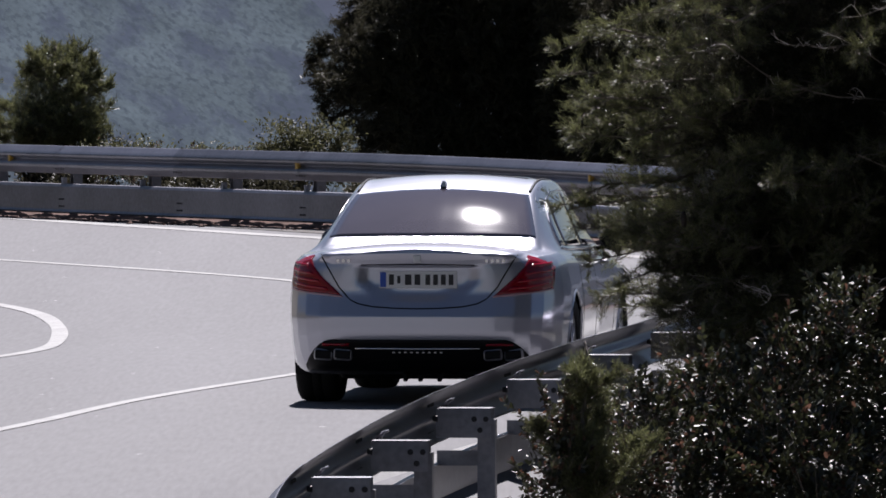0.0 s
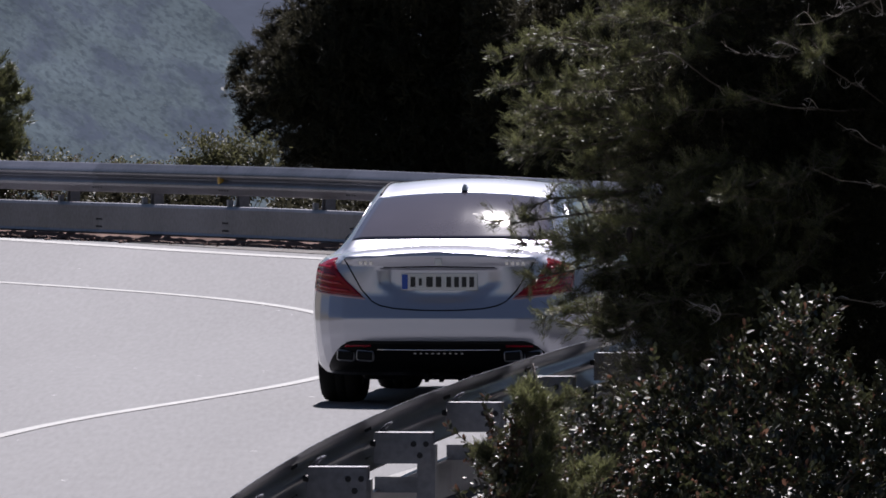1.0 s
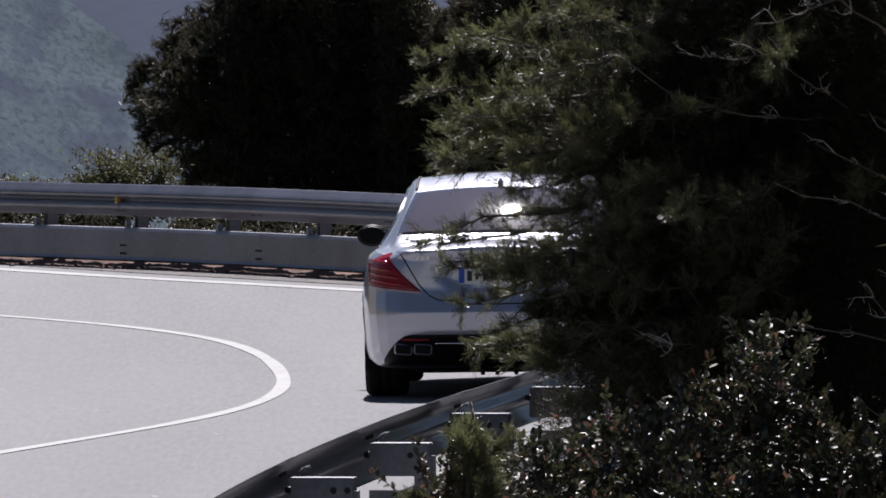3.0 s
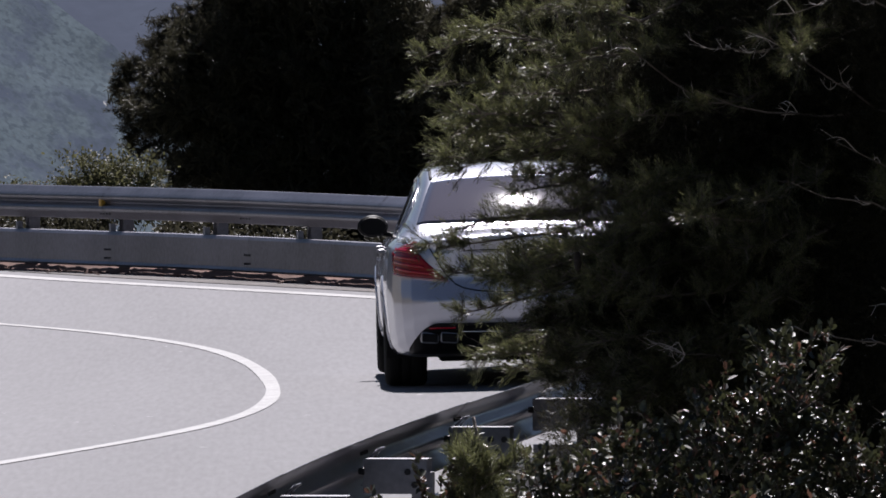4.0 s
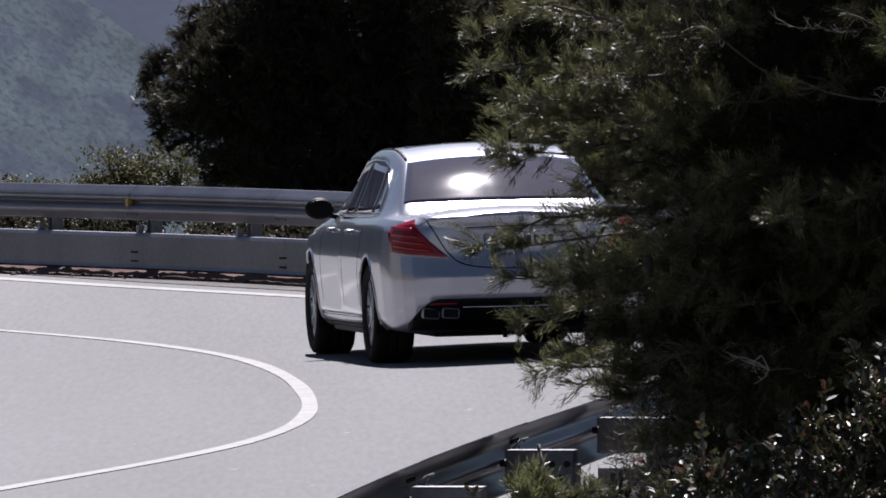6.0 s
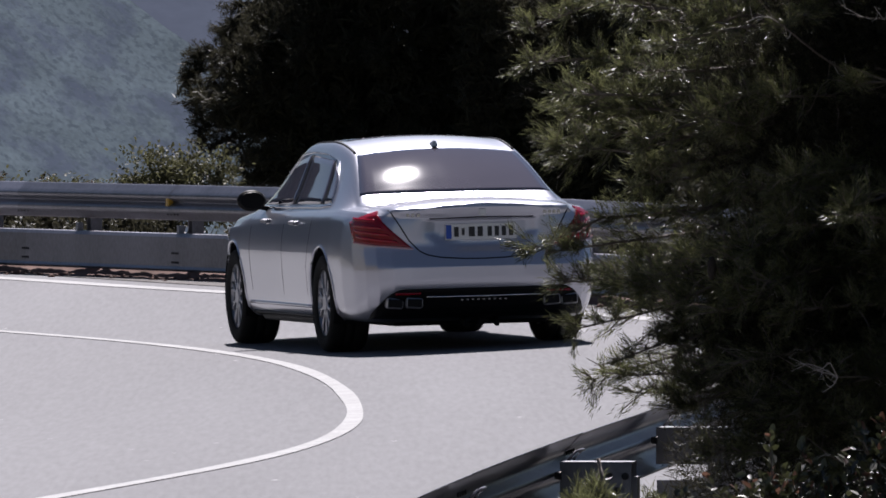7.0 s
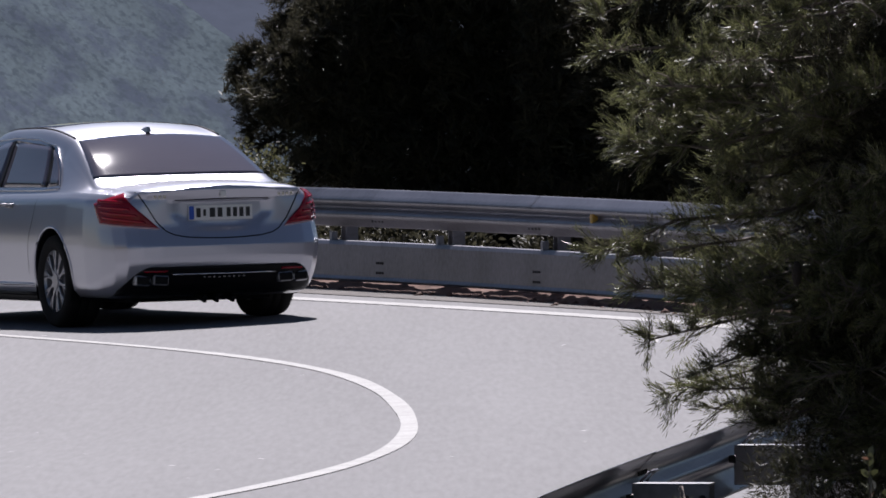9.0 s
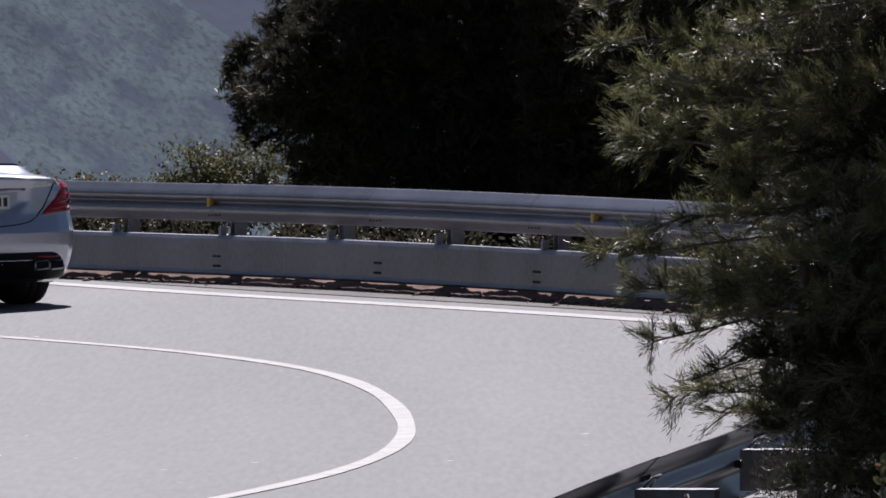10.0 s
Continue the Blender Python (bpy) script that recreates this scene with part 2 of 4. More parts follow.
# ---- ground, road, markings ----
def make_ground():
    ys = np.concatenate([np.linspace(-400, -60, 8), np.arange(-50, 40, 5), np.arange(40, 160, 1.0), 160 * 1.12 ** np.arange(0, 30)])
    xs = np.concatenate([-14 * 1.25 ** np.arange(24, 0, -1), np.arange(-14, 14.1, 0.4), 14 * 1.25 ** np.arange(1, 25)])
    X, Y = np.meshgrid(xs, ys)
    Z = ground_z(X, Y)
    road = (offset(X, Y) < 5.2) & (offset(X, Y) > -8.2)
    rough = np.array([[noise.noise((x * 0.35, y * 0.35, 0)) for x in xs] for y in ys])
    Z = Z + np.where(road, -0.06, 0.12 * rough)
    ob = raw_mesh("ground", np.stack([X, Y, Z], -1).reshape(-1, 3), grid_faces(len(ys), len(xs)), M_SOIL, smooth=True)
    tagged(ob, "dry reddish soil falling away beyond the road", "ground", kind="structure")


def strip(name, o0, o1, y0, y1, lift, material, label, category, cross=2, step=0.25):
    """A band that follows the bend between two offsets from the centre line."""
    ys = np.arange(y0, y1 + step / 2, step)
    o = np.linspace(0, 1, cross)
    a = np.array([o0(y) if callable(o0) else o0 for y in ys])
    b = np.array([o1(y) if callable(o1) else o1 for y in ys])
    off = a[:, None] + (b - a)[:, None] * o[None]
    s = centre_slope(ys)
    nx, ny = 1 / np.hypot(1, s), -s / np.hypot(1, s)
    X = centre_x(ys)[:, None] + off * nx[:, None]
    Y = ys[:, None] + off * ny[:, None]
    ob = raw_mesh(name, np.stack([X, Y, road_z(X, Y) + lift], -1).reshape(-1, 3), grid_faces(len(ys), cross), material)
    return tagged(ob, label, category, kind="structure")


make_ground()
strip("road", -7.5, 4.25, -60, 175, 0.0, M_ASPHALT, "worn pale grey asphalt of a banked bend", "road", cross=24)
strip("shoulder", 4.15, 5.3, -60, 175, 0.006, M_SHOULDER, "dusty broken shoulder below the guard rail", "shoulder", cross=6)
wob = lambda y: 0.004 * math.sin(y * 0.9)
strip("centre_line", lambda y: -0.105 + wob(y), lambda y: 0.005 + wob(y + 3), -60, 175, 0.005, M_LINE, "solid white painted centre line", "road marking")
inward = lambda y: 0.45 * (1 - float(closing(y)))
strip("edge_line", lambda y: 3.63 - inward(y) + wob(y), lambda y: 3.83 - inward(y) + wob(y + 2), -60, 175, 0.005, M_LINE, "solid white painted edge line", "road marking")
strip("inner_edge_line", lambda y: -3.38 + wob(y), lambda y: -3.24 + wob(y + 2), -60, 175, 0.005, M_LINE, "solid white painted inner edge line", "road marking")


# ---- unseen bank inside the bend, added to darken what the car's side reflects ----
def make_bank():
    ys = np.arange(48, 128, 0.5)
    s = np.linspace(0, 1, 14)
    V = []
    for y in ys:
        sl = float(centre_slope(y))
        nx, ny = 1 / math.hypot(1, sl), -sl / math.hypot(1, sl)
        for u in s:
            off = -9.0 - 5.5 * u + 0.5 * noise.noise((y * 0.4, u * 5, 2))
            x, yy = float(centre_x(y)) + off * nx, y + off * ny
            V.append((x, yy, float(road_z(float(centre_x(y)) - 7.4 * nx, y - 7.4 * ny)) - 0.2 + 4.6 * u ** 0.8 * (1 + 0.25 * noise.noise((y * 0.2, u * 3, 0)))))
    tagged(raw_mesh("bank", V, grid_faces(len(ys), len(s)), M_BANK, smooth=True), "scrubby rocky bank out of view inside the bend, added to darken the car reflections", "bank", kind="structure")


make_bank()


# ---- guard rail ----
def rail_walk():
    """Points along the rail with the length run so far."""
    y = np.arange(38, 152, 0.1)
    x = rail_x(y)
    run = np.concatenate([[0], np.cumsum(np.hypot(np.diff(x), np.diff(y)))])
    return run, x, y


RUN, RX, RY = rail_walk()


def rail_pose(r):
    """Pose on the rail's line: local x towards the road, y along the rail, z up."""
    x, y = np.interp(r, RUN, RX), np.interp(r, RUN, RY)
    s = float(rail_slope(y))
    d = Vector((s, 1, 0)).normalized()
    n = Vector((-d.y, d.x, 0))
    m = Matrix((n, d, (0, 0, 1))).transposed().to_4x4()
    m.translation = (x, y, float(road_z(x, y)) - 0.085 * min(max((96 - y) / 20, 0), 1))
    return m


WAVE = ((0.0, 0.000), (0.012, 0.012), (0.050, 0.055), (0.078, 0.080), (0.083, 0.100), (0.078, 0.118), (0.030, 0.140), (0.014, 0.156),
        (0.030, 0.172), (0.078, 0.194), (0.083, 0.212), (0.078, 0.232), (0.050, 0.258), (0.012, 0.300), (0.000, 0.312))
PANEL = ((0.030, 0.0), (0.045, 0.020), (0.030, 0.045), (0.028, 0.30), (0.012, 0.33), (-0.03, 0.335))


def swept(bm, profile, r0, r1, base, thick, shift):
    rings = []
    outer = [(x + shift, z) for x, z in profile]
    inner = [(x + shift - thick, z) for x, z in reversed(profile)]
    n = max(2, int((r1 - r0) / 0.5) + 1)
    for r in np.linspace(r0, r1, n):
        m = rail_pose(r)
        rings.append([bm.verts.new(m @ Vector((x, 0, z + base))) for x, z in outer + inner])
    k = len(rings[0])
    for a, b in zip(rings, rings[1:]):
        for i in range(k):
            bm.faces.new((a[i], a[(i + 1) % k], b[(i + 1) % k], b[i]))
    bmesh.ops.recalc_face_normals(bm, faces=bm.faces)


TOP = 0.82
rail_root = tagged(new("guard_rail"), "galvanised steel guard rail with a lower panel round the bend", "guard rail")
run_at = lambda y: float(np.interp(y, RY, RUN))
JOINT = run_at(134.35)
r = JOINT - 4.1 * 22
first = run_at(39)
SPLICE = bmesh.new()
while r < run_at(150):
    a, b = max(r, first), r + 4.16
    if b - a > 0.5:
        bm = bmesh.new()
        swept(bm, WAVE, a, b, TOP - 0.312 + 0.002 * (int(r) % 2), 0.006, 0.004 * (int(r / 4.1) % 2))
        beam = part("wave_beam", bm, M_STEEL, rail_root, smooth=False)
        for f in beam.data.polygons:
            f.use_smooth = len(f.vertices) == 4
        bm = bmesh.new()
        swept(bm, PANEL, a, b - 0.066, 0.06, 0.004, 0.0)
        part("lower_panel", bm, M_STEEL, rail_root)
        bm = SPLICE
        for dy in (-0.13, -0.045, 0.045, 0.13):
            for dz in (0.055, 0.225):
                bmesh.ops.create_cone(bm, cap_ends=True, segments=8, radius1=0.012, radius2=0.010, depth=0.010,
                                      matrix=rail_pose(r + dy) @ Matrix.Translation((0.052, 0, TOP - 0.312 + dz)) @ pose(0, 0, 0, 0, 90, 0))
            for dz in (0.14, 0.22):
                bmesh.ops.create_cone(bm, cap_ends=True, segments=8, radius1=0.010, radius2=0.009, depth=0.008,
                                      matrix=rail_pose(r + dy * 0.6) @ Matrix.Translation((0.034, 0, dz)) @ pose(0, 0, 0, 0, 90, 0))
    r += 4.1
tagged(part("splice_bolts", SPLICE, M_BOLT, rail_root), kind="stuff")


def rail_post(r, near):
    m = rail_pose(r)
    bm = bmesh.new()
    back = -0.30 if near else -0.16
    box(bm, (0.012, 0.12, 1.25), m @ pose(back - 0.05, 0, 0.03))
    box(bm, (0.10, 0.012, 1.25), m @ pose(back, -0.055, 0.03))
    box(bm, (0.10, 0.012, 1.25), m @ pose(back, 0.055, 0.03))
    part("post", bm, M_STEEL_DULL, rail_root)
    bm = bmesh.new()
    wide = -back + 0.03
    low = 0.10 if near else 0.06
    box(bm, (wide, 0.010, 0.17), m @ pose(back / 2 - 0.02, -0.10, TOP - low - 0.09))
    box(bm, (wide, 0.20, 0.008), m @ pose(back / 2 - 0.02, 0, TOP - low))
    box(bm, (wide, 0.010, 0.17), m @ pose(back / 2 - 0.02, 0.10, TOP - low - 0.09))
    part("spacer_block", bm, M_STEEL_DULL, rail_root)
    for x, z in ((back * 0.78, 0.062), (back * 1.02, 0.062), (back * 0.90, 0.128)):
        bm = bmesh.new()
        bmesh.ops.create_cone(bm, cap_ends=True, segments=10, radius1=0.018, radius2=0.016, depth=0.014, matrix=m @ pose(x, -0.11, TOP - low - z, 90, 0, 0))
        part("bolt", bm, M_BOLT, rail_root)
    bm = bmesh.new()
    box(bm, (0.05 if not near else 0.26, 0.06, 0.09), m @ pose(-0.02 if not near else -0.13, 0, 0.42))
    part("panel_bracket", bm, M_STEEL_DULL, rail_root)
    if near:
        # a bent hoop over the spacer and two bolts through the beam's trough
        bm = bmesh.new()
        tube(bm, [m @ Vector(q) for q in ((-0.015, 0.10, TOP - 0.10), (-0.055, 0.10, TOP - 0.055), (-0.070, 0.16, TOP - 0.050), (-0.070, 0.28, TOP - 0.050), (-0.055, 0.34, TOP - 0.055), (-0.015, 0.34, TOP - 0.10))], [0.007] * 6, 6)
        part("hoop", bm, M_STEEL, rail_root, smooth=True)
        for dy in (-0.20, 0.22):
            bm = bmesh.new()
            bmesh.ops.create_cone(bm, cap_ends=True, segments=8, radius1=0.020, radius2=0.016, depth=0.030, matrix=m @ pose(-0.008, dy, TOP - 0.156, 0, 90, 0))
            part("bolt", bm, M_BOLT, rail_root)


for i in range(-4, 9):
    rail_post(run_at(58.2) + 3.77 * i, True)
for i in range(-12, 6):
    rail_post(JOINT + 2.75 * i, False)
for i in range(-1, 3):
    bm = bmesh.new()
    m = rail_pose(JOINT + 0.1 - 9.9 * i)
    box(bm, (0.055, 0.07, 0.085), m @ pose(0.050, 0, TOP - 0.155), 0.012)
    box(bm, (0.012, 0.012, 0.14), m @ pose(0.03, 0.0, TOP - 0.155))
    part("reflector", bm, M_REFLECT, rail_root, "amber reflector in the wave")


def make_berm():
    """Low ridge of washed-up soil under the lower panel."""
    ys = np.arange(90, 150, 0.12)
    prof = ((-0.26, -0.02), (-0.14, 0.10), (-0.07, 0.125), (0.0, 0.080), (0.05, 0.045), (0.10, 0.025), (0.17, -0.01))
    V = []
    for y in ys:
        m = rail_pose(run_at(y))
        for x, z in prof:
            p = m @ Vector((x + 0.03 * noise.noise((y * 2.1, x * 9, 0)), 0, 0))
            p.z += z * (0.85 + 0.6 * noise.noise((y * 1.3, x * 6, 4)) + 0.5 * noise.noise((y * 5.0, x * 25, 9)))
            V.append(tuple(p))
    tagged(raw_mesh("soil_ridge", V, grid_faces(len(ys), len(prof)), M_GRAVEL, smooth=True), "low ridge of reddish soil under the guard rail", "soil", kind="structure")


make_berm()


# ---- the saloon car: rear axle at the origin, forwards along y ----
def table(rows):
    ys, vs = zip(*rows)
    return lambda y: float(np.interp(y, ys, vs))


def smooth_table(rows):
    """A soft curve through rows of (y, value)."""
    ys, vs = np.array(rows, float).T
    d = np.gradient(vs, ys)

    def at(y):
        y = min(max(y, ys[0]), ys[-1])
        i = min(int(np.searchsorted(ys, y, "right")) - 1, len(ys) - 2)
        h = ys[i + 1] - ys[i]
        t = (y - ys[i]) / h
        return float((2 * t**3 - 3 * t**2 + 1) * vs[i] + (t**3 - 2 * t**2 + t) * h * d[i] + (3 * t**2 - 2 * t**3) * vs[i + 1] + (t**3 - t**2) * h * d[i + 1])
    return at


PLAN = table(((-1.215, 0.0), (-1.21, 0.30), (-1.195, 0.52), (-1.165, 0.66), (-1.11, 0.76), (-1.02, 0.83), (-0.88, 0.885), (-0.65, 0.925), (-0.3, 0.943),
              (0.3, 0.946), (1.6, 0.935), (2.9, 0.943), (3.3, 0.935), (3.6, 0.89), (3.85, 0.78), (3.98, 0.62), (4.05, 0.38), (4.07, 0.0)))
BOTTOM = table(((-1.215, 0.30), (-1.1, 0.23), (-0.8, 0.20), (0, 0.20), (3.2, 0.19), (3.9, 0.22), (4.07, 0.30)))
CROWN = smooth_table(((-1.215, 1.052), (-1.12, 1.066), (-0.9, 1.082), (-0.55, 1.096), (-0.46, 1.101), (-0.41, 1.114), (-0.34, 1.149), (-0.16, 1.240), (0.06, 1.341), (0.28, 1.425), (0.60, 1.488), (1.3, 1.517), (1.8, 1.480),
                      (2.2, 1.345), (2.85, 1.08), (3.1, 1.03), (3.6, 0.93), (3.9, 0.80), (4.07, 0.66)))
BELT = table(((-1.215, 0.94), (-0.9, 0.985), (-0.3, 1.0), (1.0, 0.985), (2.6, 0.96), (3.3, 0.90), (3.8, 0.76), (4.07, 0.58)))
ROOF = table(((-1.215, 0.62), (-0.45, 0.70), (0.3, 0.610), (1.3, 0.615), (2.1, 0.63), (2.85, 0.71), (4.07, 0.6)))


def section(y):
    w, zb, zt, zl = PLAN(y), BOTTOM(y), CROWN(y), BELT(y)
    wr = min(ROOF(y), w * 0.86)
    sh = min(w * 0.905, w)
    pts = [(0, zb), (0.6 * w, zb), (0.86 * w, zb + 0.01), (0.945 * w, zb + 0.06), (0.975 * w, zb + 0.14), (0.99 * w, zb + 0.28), (1.0 * w, 0.62), (0.998 * w, 0.74),
           (0.985 * w, 0.84), (0.965 * w, zl - 0.05), (0.935 * w, zl - 0.01), (sh, zl + 0.012)]
    top = zt - 0.068
    for q in (0.12, 0.35, 0.6, 0.82):
        b = q ** 0.92
        pts.append((sh + (wr + 0.03 - sh) * b, zl + 0.012 + max(top - zl - 0.012, 0.03) * q))
    pts += [(wr + 0.005, max(zt - 0.050, zl + 0.04)), (wr * 0.86, zt - 0.033), (wr * 0.6, zt - 0.016), (wr * 0.3, zt - 0.004), (0, zt)]
    return pts


def rear_shear(z):
    return float(np.interp(z, (0.20, 0.30, 0.40, 0.48, 0.60, 0.68, 0.75, 0.95, 1.02, 1.08), (0.10, 0.06, 0.0, -0.035, -0.04, -0.005, 0.025, 0.02, -0.01, 0.0)))


def soft(v):
    v = min(max(v, 0.0), 1.0)
    return v * v * (3 - 2 * v)


def plate_hollow(x, z):
    """Depth of the hollow round the number plate: sharp above, round at the sides and below."""
    half = 0.41 - 0.14 * soft((0.85 - z) / 0.14)
    return 0.050 * soft((half - abs(x)) / 0.07) * soft((0.945 - z) / 0.018) * soft((z - 0.695) / 0.05)


def body_point(x, y, z):
    e = soft((-y - 0.55) / 0.5)
    return (x, y + rear_shear(z) * e + (plate_hollow(x, z) if y < -1.1 else 0.0), z)


def refine(pts, n):
    """Even, softened points along a section."""
    p = np.array(pts)
    t = np.linspace(0, len(p) - 1, n)
    i = np.clip(t.astype(int), 0, len(p) - 2)
    f = (t - i)[:, None]
    g = np.gradient(p, axis=0)
    h = (2 * f**3 - 3 * f**2 + 1) * p[i] + (f**3 - 2 * f**2 + f) * g[i] + (3 * f**2 - 2 * f**3) * p[i + 1] + (f**3 - f**2) * g[i + 1]
    return h


ARCH, WHEELS = 0.395, ((0.0, 0.355), (3.165, 0.355))


def car_body():
    ys = np.concatenate([-1.215 + 0.2 * np.linspace(0, 1, 40) ** 1.8, np.arange(-1.0, 3.85, 0.035), 4.07 - 0.2 * np.linspace(1, 0, 10) ** 1.8])
    rows = []
    for y in ys:
        h = refine(section(float(y)), 96)
        full = np.concatenate([h, (h * (-1, 1))[::-1][1:-1]])
        rows.append([body_point(x, float(y), z) for x, z in full])
    v = np.array(rows)
    n = v.shape[1]
    v = v.reshape(-1, 3)
    f = grid_faces(len(ys), n, wrap=True)
    # wheel arches: pull the nearest points onto the circle, then take out what lies inside it
    for wy, wz in WHEELS:
        side = np.abs(v[:, 0]) > 0.60
        d = np.hypot(v[:, 1] - wy, v[:, 2] - wz)
        close = side & (np.abs(d - ARCH) < 0.018)
        for k in np.nonzero(close)[0]:
            v[k, 1], v[k, 2] = wy + (v[k, 1] - wy) * ARCH / d[k], wz + (v[k, 2] - wz) * ARCH / d[k]
    mid = v[f].mean(1)
    keep = np.ones(len(f), bool)
    for wy, wz in WHEELS:
        keep &= ~((np.abs(mid[:, 0]) > 0.60) & (np.hypot(mid[:, 1] - wy, mid[:, 2] - wz) < ARCH))
    return v, f, f[keep]


def make_car():
    car = tagged(new("saloon_car"), "silver four-door luxury saloon driving round the bend", "car")
    v, f_all, f_keep = car_body()
    raw_mesh("body", v, f_keep, M_PAINT, car, smooth=True)
    tree = BVHTree.FromPolygons([tuple(p) for p in v], [tuple(q) for q in f_all])

    def cast(o, d, lift):
        hit, nrm, _, _ = tree.ray_cast(Vector(o), Vector(d).normalized())
        if hit is None:
            return Vector(o)
        if nrm.dot(Vector(d)) > 0:
            nrm = -nrm
        return hit + nrm * lift

    def from_rear(x, z, lift):
        return cast((x, -4, z), (0, 1, 0), lift)

    def from_round(a, z, lift):
        a = radians(a)
        c = Vector((0, -0.2, z))
        s = Vector((math.sin(a), -math.cos(a), 0))
        return cast(c + s * 4, -s, lift)

    def from_side(sx, y, z, lift):
        return cast((sx * 4, y, z), (-sx, 0, 0), lift)

    def from_top(x, y, lift):
        return cast((x, y, 4), (0, 0, -1), lift)

    def sheet(name, fn, corners, nu, nv, material, lift=0.004, label="", thick=0.012, parent=car):
        """A thin fitted panel laid over the body: corners in the mapping's own two numbers."""
        a, b, c, d = (np.array(q, float) for q in corners)
        top = []
        for i in range(nu):
            for j in range(nv):
                s, t = i / (nu - 1), j / (nv - 1)
                q = (a * (1 - s) + b * s) * (1 - t) + (d * (1 - s) + c * s) * t
                top.append(fn(q[0], q[1], lift))
        low = []
        for i in range(nu):
            for j in range(nv):
                s, t = i / (nu - 1), j / (nv - 1)
                q = (a * (1 - s) + b * s) * (1 - t) + (d * (1 - s) + c * s) * t
                low.append(fn(q[0], q[1], lift - thick))
        g = grid_faces(nu, nv)
        n = nu * nv
        rim = []
        edge = [i * nv for i in range(nu)] + [(nu - 1) * nv + j for j in range(1, nv)] + [i * nv + nv - 1 for i in range(nu - 2, -1, -1)] + list(range(nv - 2, 0, -1))
        for p, q in zip(edge, edge[1:] + edge[:1]):
            rim.append((p, q, q + n, p + n))
        faces = np.concatenate([g, g[:, ::-1] + n, np.array(rim)])
        ob = raw_mesh(name, [tuple(p) for p in top + low], faces, material, parent, smooth=False)
        bm = bmesh.new()
        bm.from_mesh(ob.data)
        bmesh.ops.recalc_face_normals(bm, faces=bm.faces)
        for fc in bm.faces:
            fc.smooth = fc.index < len(g)
        bm.to_mesh(ob.data)
        bm.free()
        return tagged(ob, label)

    def seam(name, pts, material, radius, label="", parent=car, sides=5):
        bm = bmesh.new()
        tube(bm, pts, [radius] * len(pts), sides)
        return part(name, bm, material, parent, label, smooth=True)

    # glazing
    bowed = lambda x, y, lift: from_top(x, y + 0.10 * (x / 0.7) ** 2 * (0.35 - y), lift)
    sheet("rear_window", bowed, ((-0.700, -0.385), (0.700, -0.385), (0.585, 0.29), (-0.585, 0.29)), 25, 21, M_GLASS, 0.005, "dark tinted rear window")
    sheet("windscreen", from_top, ((-0.545, 1.98), (0.545, 1.98), (0.68, 2.78), (-0.68, 2.78)), 15, 9, M_GLASS, 0.005, "dark tinted windscreen")
    sheet("glass_roof", from_top, ((-0.50, 1.0), (0.50, 1.0), (0.50, 1.80), (-0.50, 1.80)), 11, 13, M_GLASS, 0.004, "dark glass roof panel")
    for sx in (-1, 1):
        side = lambda y, z, lift, sx=sx: from_side(sx, y, z, lift)
        sheet("front_side_window", side, ((1.42, 1.035), (2.52, 1.02), (1.98, 1.315), (1.46, 1.385)), 12, 8, M_GLASS, 0.004, "tinted side window")
        sheet("rear_side_window", side, ((0.40, 1.045), (1.34, 1.035), (1.38, 1.39), (0.62, 1.355)), 12, 8, M_GLASS, 0.004, "tinted side window")
        sheet("quarter_window", side, ((0.12, 1.06), (0.34, 1.045), (0.55, 1.33), (0.42, 1.27)), 6, 6, M_GLASS, 0.004, "small tinted quarter window")
        sheet("door_pillar", side, ((1.345, 1.035), (1.415, 1.035), (1.455, 1.388), (1.385, 1.392)), 3, 8, M_BLACK, 0.0035, "black pillar between the side windows")
        sheet("door_pillar", side, ((0.345, 1.045), (0.395, 1.045), (0.612, 1.355), (0.555, 1.335)), 3, 8, M_BLACK, 0.0035)
        rim = [side(y, z, 0.004) for y, z in ((0.08, 1.035), (0.4, 1.02), (1.4, 1.01), (2.0, 1.005), (2.55, 1.0))]
        seam("window_trim", rim, M_CHROME, 0.008, "chrome strip below the side windows")
        seam("window_trim", [side(y, z, 0.004) for y, z in ((0.08, 1.05), (0.3, 1.22), (0.5, 1.345), (0.9, 1.40), (1.4, 1.41), (1.8, 1.385), (2.2, 1.25))], M_CHROME, 0.007)
        for y in (0.95, 1.98):
            bm = bmesh.new()
            p = side(y, 0.90, 0.028)
            box(bm, (0.028, 0.21, 0.026), Matrix.Translation(p), 0.010)
            box(bm, (0.04, 0.03, 0.03), Matrix.Translation(p + Vector((-sx * 0.018, -0.08, 0))), 0.008)
            box(bm, (0.04, 0.03, 0.03), Matrix.Translation(p + Vector((-sx * 0.018, 0.08, 0))), 0.008)
            part("door_handle", bm, M_STEEL_DULL, car, "silver door handle")
            # flat dark sheet in place of the shadow in the handle's cup
            sheet("handle_cup", side, ((y - 0.09, 0.885), (y + 0.07, 0.885), (y + 0.06, 0.925), (y - 0.08, 0.925)), 5, 4, M_PIPE, 0.002, "", 0.006)
        for pts in (((0.36, 1.0), (0.40, 0.8), (0.50, 0.6), (0.52, 0.33)), ((1.38, 1.0), (1.40, 0.7), (1.40, 0.30)), ((2.50, 0.98), (2.55, 0.7), (2.50, 0.32))):
            dense = []
            for (y0, z0), (y1, z1) in zip(pts, pts[1:]):
                dense += [side(y0 + (y1 - y0) * k / 5, z0 + (z1 - z0) * k / 5, 0.0005) for k in range(5)]
            seam("door_gap", dense, M_BLACK, 0.0013)
